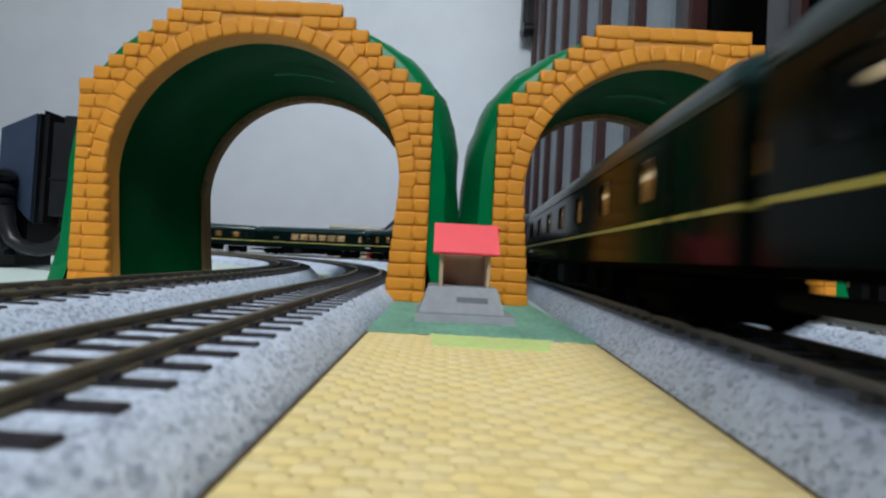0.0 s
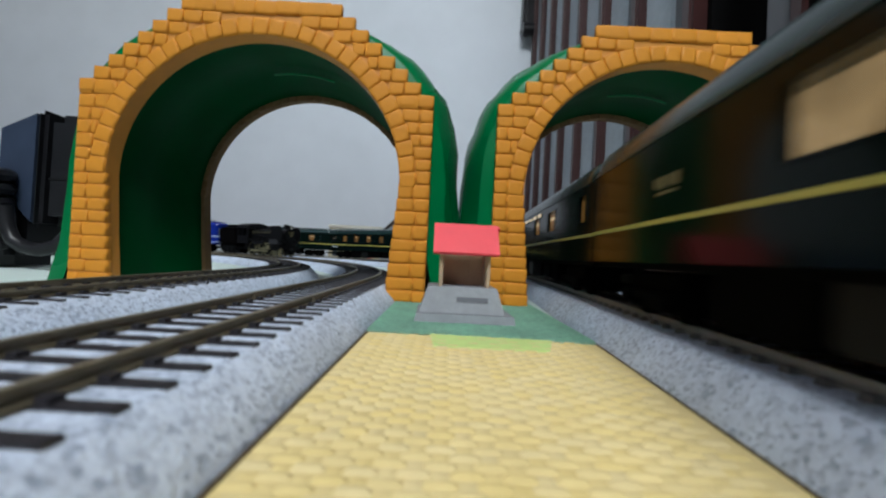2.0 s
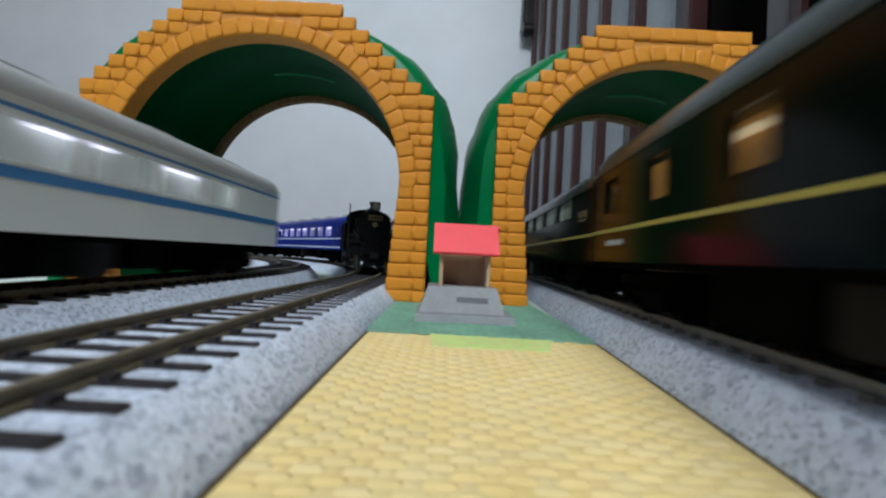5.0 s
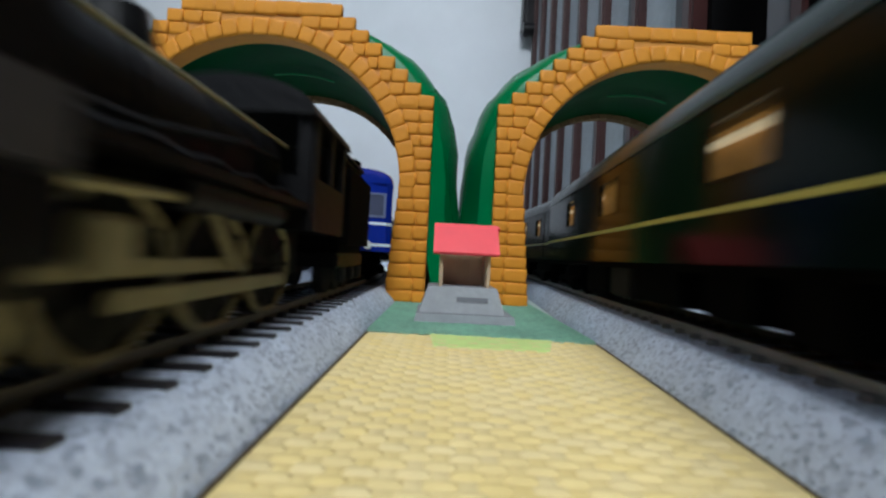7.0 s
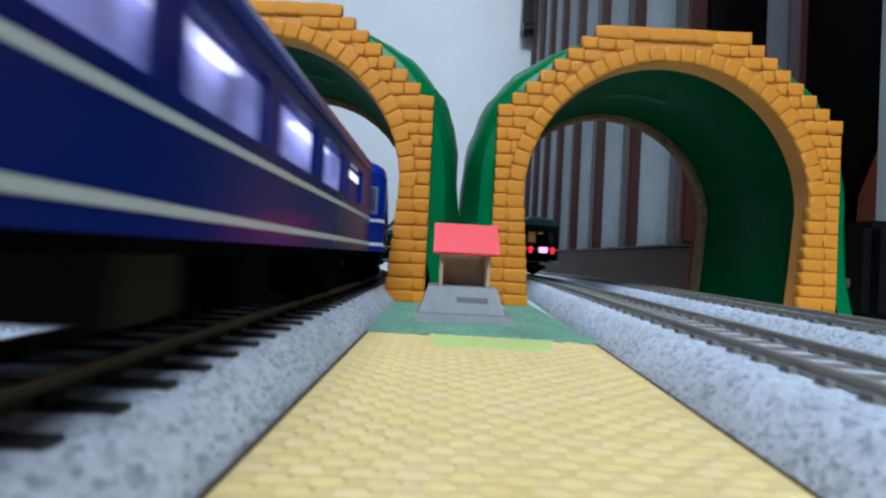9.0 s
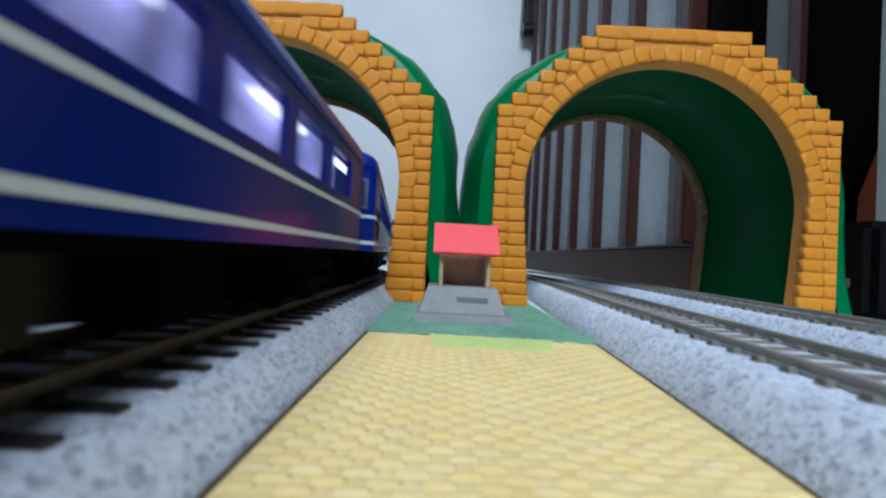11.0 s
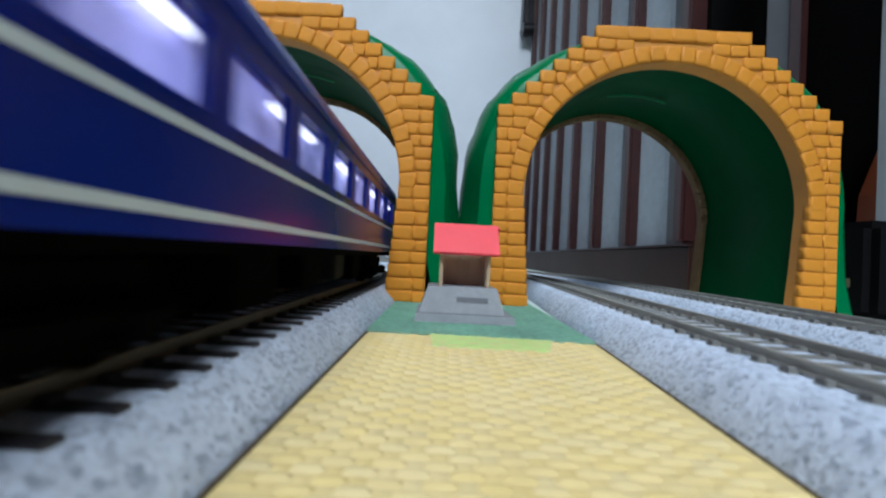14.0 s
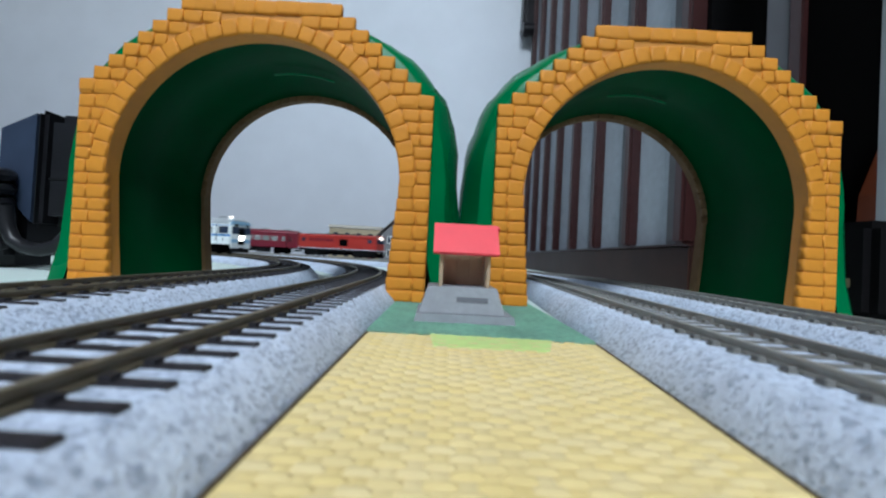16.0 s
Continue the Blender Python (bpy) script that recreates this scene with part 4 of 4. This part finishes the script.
def steam_loco():
    root = tagged(new("steam_locomotive"), "black model steam locomotive with smoke deflectors", "locomotive")
    # front of the engine at y = 0, going back along +y
    Z = RAIL
    part("boiler", cyl(B(), (0, 25, Z + 15.5), 5.6, 36, "y", 28), M["iron"], root, smooth=True)
    part("smokebox", cyl(B(), (0, 7.2, Z + 15.7), 5.7, 9, "y", 28), M["iron"], root, smooth=True)
    part("smokebox_door", cyl(B(), (0, 2.5, Z + 15.7), 4.9, 1.4, "y", 28, 3.6), M["iron"], root, smooth=True)
    part("number_plate", box(B(), -2.5, 2.5, 1.2, 1.6, Z + 17.9, Z + 19.5, 0.1), M["brass"], root, "brass number plate")
    bm = B()
    for x in (-2.2, -1.2, -0.2, 0.8, 1.8):
        box(bm, x - 0.3, x + 0.3, 1.1, 1.25, Z + 18.3, Z + 19.1)
    part("plate_bar", bm, M["under"], root, "dark bars of unreadable writing")
    lamp = part("head_lamp", cyl(B(), (0, 3.2, Z + 22.6), 1.6, 3.0, "y", 18), M["iron"], root, smooth=True)
    part("lens", cyl(B(), (0, 1.6, Z + 22.6), 1.3, 0.3, "y", 18), M["lens"], lamp, "pale clear lens")
    part("lamp_bracket", box(B(), -0.6, 0.6, 2.4, 4.2, Z + 20.6, Z + 21.3, 0.1), M["iron"], lamp)
    part("door_badge", cyl(B(), (0, 1.3, Z + 16.4), 1.0, 1.0, "y", 5), M["brass"], root)
    part("chimney", cyl(B(), (0, 8, Z + 22.2), 1.7, 4.0, "z", 18, 1.5), M["iron"], root, smooth=True)
    part("chimney_cap", cyl(B(), (0, 8, Z + 24.4), 2.0, 0.8, "z", 18), M["iron"], root)
    for y, r in ((18, 2.8), (27, 2.8)):
        part("dome", cyl(B(), (0, y, Z + 21.6), r, 3.6, "z", 18, r * 0.75), M["iron"], root, smooth=True)
    for y in (15, 23, 31, 38):
        part("boiler_band", cyl(B(), (0, y, Z + 15.5), 5.75, 0.7, "y", 28), M["iron"], root)
    for sx in (-1, 1):
        bm = loft(B(), [[(sx * x, 1.5, Z + 12), (sx * x, 14.5, Z + 12), (sx * x, 14.5, Z + 23.2), (sx * x, 4.5, Z + 23.4), (sx * x, 1.5, Z + 20.5)] for x in (8.3, 8.7)])
        part("smoke_deflector", bm, M["iron"], root)
        part("running_board", box(B(), min(sx * 4.5, sx * 9.0), max(sx * 4.5, sx * 9.0), 3, 46, Z + 11.2, Z + 12.0, 0.1), M["iron"], root)
        part("handrail", tube(B(), [(sx * 6.0, y, Z + 18.2) for y in range(8, 45, 5)], 0.22, 6), M["steel"], root)
        part("pipe", tube(B(), [(sx * 6.3, 12, Z + 13.5), (sx * 6.3, 22, Z + 13.8), (sx * 6.2, 34, Z + 16), (sx * 6.0, 41, Z + 16.2)], 0.35, 6), M["iron"], root)
        part("cylinder", box(B(), min(sx * 5.2, sx * 9.2), max(sx * 5.2, sx * 9.2), 7, 16, Z + 4.4, Z + 10.6, 1.4), M["iron"], root, smooth=True)
        part("cylinder_cover", cyl(B(), (sx * 7.3, 6.9, Z + 7.2), 1.7, 0.9, "y", 14), M["under_grey"], root)
        for y in (21, 31, 41):
            w = part("driving_wheel", cyl(B(), (sx * 4.7, y, Z + 5.1), 5.1, 1.5, "x", 28), M["iron"], root, smooth=True)
            bm = B()
            for k in range(10):
                a = 2 * math.pi * k / 10
                tube(bm, [(sx * 5.6, y + 0.8 * math.cos(a), Z + 5.1 + 0.8 * math.sin(a)), (sx * 5.6, y + 4.5 * math.cos(a), Z + 5.1 + 4.5 * math.sin(a))], 0.28, 5)
            part("spokes", bm, M["under_grey"], w)
            bm = B()
            tube(bm, [(sx * 5.6, y + 4.75 * math.cos(a), Z + 5.1 + 4.75 * math.sin(a)) for a in np.linspace(0, 2 * math.pi, 29)], 0.32, 6)
            part("tyre", bm, M["steel"], w)
        part("coupling_rod", box(B(), min(sx * 6.4, sx * 6.9), max(sx * 6.4, sx * 6.9), 19.8, 42.2, Z + 3.0, Z + 4.3, 0.15), M["steel"], root)
        part("main_rod", box(B(), min(sx * 7.1, sx * 7.5), max(sx * 7.1, sx * 7.5), 15, 31, Z + 5.0, Z + 6.0, 0.12), M["steel"], root)
        part("valve_gear", tube(B(), [(sx * 7.8, 15, Z + 9.4), (sx * 7.9, 26, Z + 9.9), (sx * 7.9, 30, Z + 5.2)], 0.38, 6), M["steel"], root)
        part("crosshead", box(B(), min(sx * 6.8, sx * 8.2), max(sx * 6.8, sx * 8.2), 17, 20, Z + 5.2, Z + 8.2, 0.3), M["steel"], root)
        for y in (6.5, 13.5):
            part("pilot_wheel", cyl(B(), (sx * 4.6, y, Z + 3.0), 3.0, 1.3, "x", 20), M["steel"], root)
        part("step_hanger", tube(B(), [(sx * 7.4, 1.0, Z + 7.2), (sx * 7.9, 0.8, Z + 4.6), (sx * 8.0, 0.6, Z + 2.4)], 0.45, 6), M["iron"], root)
        part("step", box(B(), min(sx * 6.6, sx * 8.8), max(sx * 6.6, sx * 8.8), 0.0, 1.6, Z + 2.2, Z + 2.6, 0.1), M["iron"], root)
        chest = part("steam_chest", box(B(), min(sx * 4.9, sx * 9.1), max(sx * 4.9, sx * 9.1), 5.6, 15.5, Z + 9.2, Z + 13.4, 0.5), M["chest"], root, "dull grey steam chest")
        part("valve_cover", cyl(B(), (sx * 7.0, 5.4, Z + 11.4), 1.1, 0.8, "y", 14), M["iron"], chest)
        part("deck_handrail", tube(B(), [(sx * 3.0, 1.0, Z + 9.0), (sx * 5.4, 0.8, Z + 10.6), (sx * 8.6, 0.8, Z + 10.8), (sx * 8.8, 0.9, Z + 7.6)], 0.3, 6), M["under_grey"], root)
        part("guard_iron", tube(B(), [(sx * 4.6, 1.6, Z + 6.4), (sx * 4.9, 0.9, Z + 3.0), (sx * 4.6, 0.3, Z + 0.8)], 0.45, 6), M["iron"], root)
        part("cab_side", loft(B(), [[(sx * x, 43, Z + 9), (sx * x, 56, Z + 9), (sx * x, 56, Z + 15), (sx * x, 43, Z + 15)] for x in (9.0, 9.4)]), M["iron"], root)
        for y0, y1 in ((43, 44.2), (49.2, 50.2), (54.8, 56)):
            part("cab_post", box(B(), min(sx * 9.0, sx * 9.4), max(sx * 9.0, sx * 9.4), y0, y1, Z + 15, Z + 22), M["iron"], root)
        part("buffer_lamp", cyl(B(), (sx * 6.8, 0.6, Z + 12.4), 0.5, 1.2, "y", 12), M["under_grey"], root)
    part("frame", box(B(), -3.4, 3.4, 2, 55, Z + 3.5, Z + 11.0), M["iron"], root)
    part("buffer_beam", box(B(), -7.6, 7.6, 0.4, 1.6, Z + 6.0, Z + 8.0, 0.2), M["iron"], root)
    part("front_deck", box(B(), -7.4, 7.4, 1.2, 6, Z + 8.2, Z + 8.8, 0.1), M["iron"], root)
    part("front_coupler", box(B(), -1.3, 1.3, -2.4, 2, Z + 4.6, Z + 6.8, 0.4), M["under_grey"], root)
    part("cow_catcher", box(B(), -3.6, 3.6, 1.0, 1.6, Z + 2.2, Z + 3.4, 0.2), M["iron"], root)
    part("cab_front", box(B(), -9.0, 9.0, 42.4, 43.0, Z + 9, Z + 15), M["iron"], root)
    part("cab_back", box(B(), -9.0, 9.0, 56.0, 56.6, Z + 9, Z + 22.2), M["iron"], root)
    for x0, x1 in ((-9.0, -7.6), (-2.2, 2.2), (7.6, 9.0)):
        part("cab_front_post", box(B(), x0, x1, 42.4, 43.0, Z + 15, Z + 22), M["iron"], root)
    for sx in (-1, 1):
        part("side_pipe", tube(B(), [(sx * 7.4, y, Z + 12.6 + 0.25 * math.sin(y)) for y in range(6, 43, 3)], 0.4, 6), M["iron"], root)
        part("air_tank", cyl(B(), (sx * 7.6, 30, Z + 10.2), 1.3, 14, "y", 14), M["iron"], root, smooth=True)
    prof = [(9.6 * math.cos(a), Z + 21.6 + 4.0 * math.sin(a)) for a in np.linspace(0, math.pi, 13)]
    part("cab_roof", loft(B(), [[(x, y, z) for x, z in prof] for y in (41.5, 58)]), M["iron"], root, smooth=True)
    return root


def tender():
    root = tagged(new("tender"), "black coal tender coupled behind the locomotive", "tender")
    Z = RAIL
    part("tank", box(B(), -9.0, 9.0, -9.6, 9.6, Z + 6.6, Z + 21.4, 1.4), M["tank"], root)
    part("coal_rail", box(B(), -8.4, 8.4, -8, 5, Z + 21.2, Z + 22.6, 0.5), M["iron"], root)
    bm = B()
    rng = random.Random(5)
    for k in range(60):
        x, y = rng.uniform(-7, 7), rng.uniform(-6, 3.4)
        bmesh.ops.create_icosphere(bm, subdivisions=1, radius=rng.uniform(0.7, 1.4) * MM, matrix=Matrix.Translation(vec(x, y, Z + 22.2 + rng.uniform(0, 0.9))))
    tagged(part("coal", bm, M["under"], root, "black coal load"), kind="stuff")
    part("frame", box(B(), -7.8, 7.8, -9.2, 9.2, Z + 4.2, Z + 6.6, 0.3), M["iron"], root)
    for y in (-6, 0, 6):
        for sx in (-1, 1):
            part("wheel", cyl(B(), (sx * 4.6, y, Z + 2.9), 2.9, 1.4, "x", 18), M["under_grey"], root)
            part("axle_box", box(B(), min(sx * 7.0, sx * 8.2), max(sx * 7.0, sx * 8.2), y - 1.2, y + 1.2, Z + 2.0, Z + 4.4, 0.3), M["under_grey"], root)
    return root


def diesel_car():
    root = coach("diesel_railcar", "white diesel railcar with a light blue band", "white railcars", body="white", roof="grey_roof", line="sky_blue",
                 lines=((13.0, 14.4), (20.6, 21.1)), win=(15.0, 19.8), windows=[(-64 + 16 + i * 13, -64 + 16 + i * 13 + 11.0) for i in range(7)], lining="white_in", lamp="lamp_cool", vents=5)
    h = 64.0
    part("cab_front", box(B(), -9.4, 9.4, -h - 1.2, -h - 0.1, RAIL + 4.6, RAIL + 21.4, 0.5), M["white"], root)
    for x0, x1 in ((-8.6, -3.0), (-2.6, 2.6), (3.0, 8.6)):
        part("cab_window", box(B(), x0, x1, -h - 1.4, -h - 1.1, RAIL + 15.0, RAIL + 20.2, 0.2), M["screen"], root, "dark blue cab window")
    for sx in (-1, 1):
        part("corner_window", box(B(), min(sx * 9.4, sx * 9.62), max(sx * 9.4, sx * 9.62), -h + 1.5, -h + 9.5, RAIL + 15.0, RAIL + 20.0, 0.1), M["screen"], root)
        part("chin_stripe", box(B(), min(sx * 3.2, sx * 9.0), max(sx * 3.2, sx * 9.0), -h - 1.35, -h - 1.15, RAIL + 8.6, RAIL + 11.2, 0.1), M["pale_blue"], root, "pale blue chin stripe")
        part("visor", box(B(), min(sx * 3.6, sx * 6.6), max(sx * 3.6, sx * 6.6), -h - 1.9, -h - 1.3, RAIL + 20.6, RAIL + 22.0, 0.2), M["under_grey"], root)
    part("cab_brow", box(B(), -9.0, 9.0, -h - 1.4, -h + 6.5, RAIL + 21.2, RAIL + 24.2, 0.8), M["pale_blue"], root, "pale blue brow over the cab windows")
    part("name_sign", box(B(), -2.4, 2.4, -h - 1.8, -h - 1.3, RAIL + 10.4, RAIL + 14.0, 0.2), M["lamp_head"], root, "lit front sign")
    part("snow_plough", box(B(), -8.0, 8.0, -h - 1.6, -h + 0.5, RAIL + 1.6, RAIL + 4.5, 0.4), M["under_grey"], root)
    part("roof_lamp", cyl(B(), (0, -h + 9.0, RAIL + 27.2), 1.0, 1.5, "y", 12), M["lamp_head"], root, "lit head lamp")
    return root


def red_loco():
    root = tagged(new("diesel_locomotive"), "red diesel locomotive with a white band, lit lamps", "locomotive")
    Z = RAIL
    # front at y = 0, the rest along +y
    part("body", box(B(), -9.2, 9.2, 0, 98, Z + 8.0, Z + 21.5, 0.8), M["loco_red"], root)
    bm = loft(B(), [[(x, y, z) for x, z in [(9.2 * math.copysign(abs(math.cos(a)) ** 0.6, math.cos(a)), Z + 21.3 + 2.8 * math.sin(a)) for a in np.linspace(0, math.pi, 11)]] for y in (0.6, 97.4)])
    part("roof", bm, M["loco_red"], root, smooth=True)
    part("roof_walk", box(B(), -5.0, 5.0, 8, 92, Z + 23.4, Z + 24.4, 0.3), M["under_grey"], root, "dark roof walkway")
    part("sill_band", box(B(), -9.35, 9.35, -0.15, 98.15, Z + 8.3, Z + 8.9), M["white_line"], root, "white band along the sill")
    part("underframe", box(B(), -8.6, 8.6, 1, 97, Z + 5.8, Z + 8.0), M["under_grey"], root)
    part("windscreen", box(B(), -7.6, 7.6, -0.35, 0.2, Z + 15.6, Z + 20.4, 0.2), M["screen"], root)
    part("head_lamp", cyl(B(), (0, -0.5, Z + 21.6), 1.5, 1.4, "y", 12), M["lamp_head"], root, "lit head lamp")
    for sx in (-1, 1):
        for y in (5, 88):
            part("cab_window", box(B(), min(sx * 9.2, sx * 9.35), max(sx * 9.2, sx * 9.35), y, y + 5, Z + 15.6, Z + 19.6), M["screen"], root)
        part("radiator_grille", box(B(), min(sx * 9.2, sx * 9.45), max(sx * 9.2, sx * 9.45), 34, 44, Z + 12, Z + 19, 0.2), M["under"], root)
        for k in range(7):
            part("side_louvre", box(B(), min(sx * 9.2, sx * 9.4), max(sx * 9.2, sx * 9.4), 52 + k * 4.6, 55.4 + k * 4.6, Z + 16, Z + 19.4), M["maroon"], root)
    for y in (30, 46, 62):
        part("roof_fan", cyl(B(), (0, y, Z + 24.4), 4.2, 1.2, "z", 18), M["under_grey"], root)
    bogie(root, 18, True, 22, 2.9)
    bogie(root, 80, True, 22, 2.9)
    part("fuel_tank", box(B(), -7.5, 7.5, 36, 62, Z + 2.4, Z + 5.8, 0.5), M["under"], root)
    part("snow_plough", box(B(), -7, 7, -1.4, 1.0, Z + 1.0, Z + 5.6, 0.3), M["under"], root)
    return root


def red_coach():
    return coach("maroon_coach", "maroon passenger coach with bright windows", "maroon coaches", body="maroon", roof="maroon", line="maroon", lines=((12.0, 12.2),), win=(14.0, 19.4),
                 windows=[(-58, -54.5), (-50, -46.5)] + [(-42 + i * 9.0, -42 + i * 9.0 + 7.2) for i in range(10)], lining="white_in", lamp="lamp_cool", vents=5)


def drive(ob, line, off, centre, wheelbase=45.0, mid=0.0):
    """Keys a vehicle along a line. centre(t): the way of its middle; it stands on the line with two bogies."""
    rows = []
    for i in range(33):
        t = 0.5 * i
        s = centre(t)
        x0, y0, a0 = line(s - wheelbase, off)
        x1, y1, a1 = line(s + wheelbase, off)
        a = math.degrees(math.atan2(-(x1 - x0), y1 - y0))
        if rows and a < rows[-1][2] - 180:
            a += 360
        rows.append((t, mpose((x0 + x1) / 2, (y0 + y1) / 2, 0, 0, 0, a) @ mpose(0, -mid, 0), a))
    walk(ob, [(t, m) for t, m, a in rows])


STOCK = dict(engine=steam_loco(), tender=tender())
STOCK["blue"] = [blue_coach()]
STOCK["blue"] += [copy_thing(STOCK["blue"][0], Matrix()) for i in range(3)]
tail = green_coach(2)
tail_lights(tail)
kinds = [green_coach(0), green_coach(3), green_coach(1), green_coach(4)]
upper_windows(kinds[3])
emblem(kinds[2], 33.0, 16.6)
emblem(kinds[1], -59.0, 16.6)
STOCK["green"] = [tail, kinds[0], kinds[1], kinds[2], kinds[3]] + [copy_thing(kinds[k], Matrix()) for k in (0, 0, 0, 2, 0, 0)]
first = diesel_car()
STOCK["white"] = [first, copy_thing(first, Matrix())]
STOCK["white_second"] = [copy_thing(first, Matrix())]
STOCK["red_engine"] = red_loco()
rc = red_coach()
STOCK["red"] = [rc, copy_thing(rc, Matrix()), copy_thing(rc, Matrix())]


def motions():
    # steam train towards the camera on the near left line
    def nose(t):
        return 47.0 - 66.0 * (t - 6.3)
    drive(STOCK["engine"], left_line, 0, lambda t: nose(t) + 35.0, wheelbase=14, mid=35.0)
    drive(STOCK["tender"], left_line, 0, lambda t: nose(t) + 69.5, wheelbase=7)
    for k, ob in enumerate(STOCK["blue"]):
        drive(ob, left_line, 0, lambda t: 41.6 - 66.0 * (t - 7.7) + 61.2 + 123.7 * k)
    # green train away from the camera on the near right line, gathering speed at the end
    def rear(t):
        if t <= 7.0:
            return -9.0 + 86.0 * (t - 7.0)
        return float(np.interp(t, (7.0, 7.5, 8.0, 8.5, 9.0, 9.5, 16.0), (-9.0, 35.0, 73.0, 123.0, 188.0, 245.0, 900.0)))
    for k, ob in enumerate(STOCK["green"]):
        drive(ob, right_line, 0, lambda t: rear(t) + 63.0 + 129.0 * k)
    # white railcars away on the far left line
    for k, ob in enumerate(STOCK["white"]):
        drive(ob, left_line, 33, lambda t: 40.0 + 125.0 * (t - 6.5) + 64.0 + 132.0 * k)
    # a later railcar away on the far left line, its cab looking back
    def later(t):
        return 319.0 - 105.0 * (16 - t) if t > 10 else -311.0 - 65.0 * (10 - t)
    for k, ob in enumerate(STOCK["white_second"]):
        drive(ob, left_line, 33, lambda t: later(t) + 64 + 132.0 * k)
    # red train towards the right on the far right line
    def red(t):
        return 468.0 + 102.0 * (16 - t) if t > 10 else 1080.0 + 50.0 * (10 - t)
    drive(STOCK["red_engine"], right_line, 33, lambda t: red(t) + 49, wheelbase=31, mid=49.0)
    for k, ob in enumerate(STOCK["red"]):
        drive(ob, right_line, 33, lambda t: red(t) + 101 + 65 + 132.0 * k)


motions()
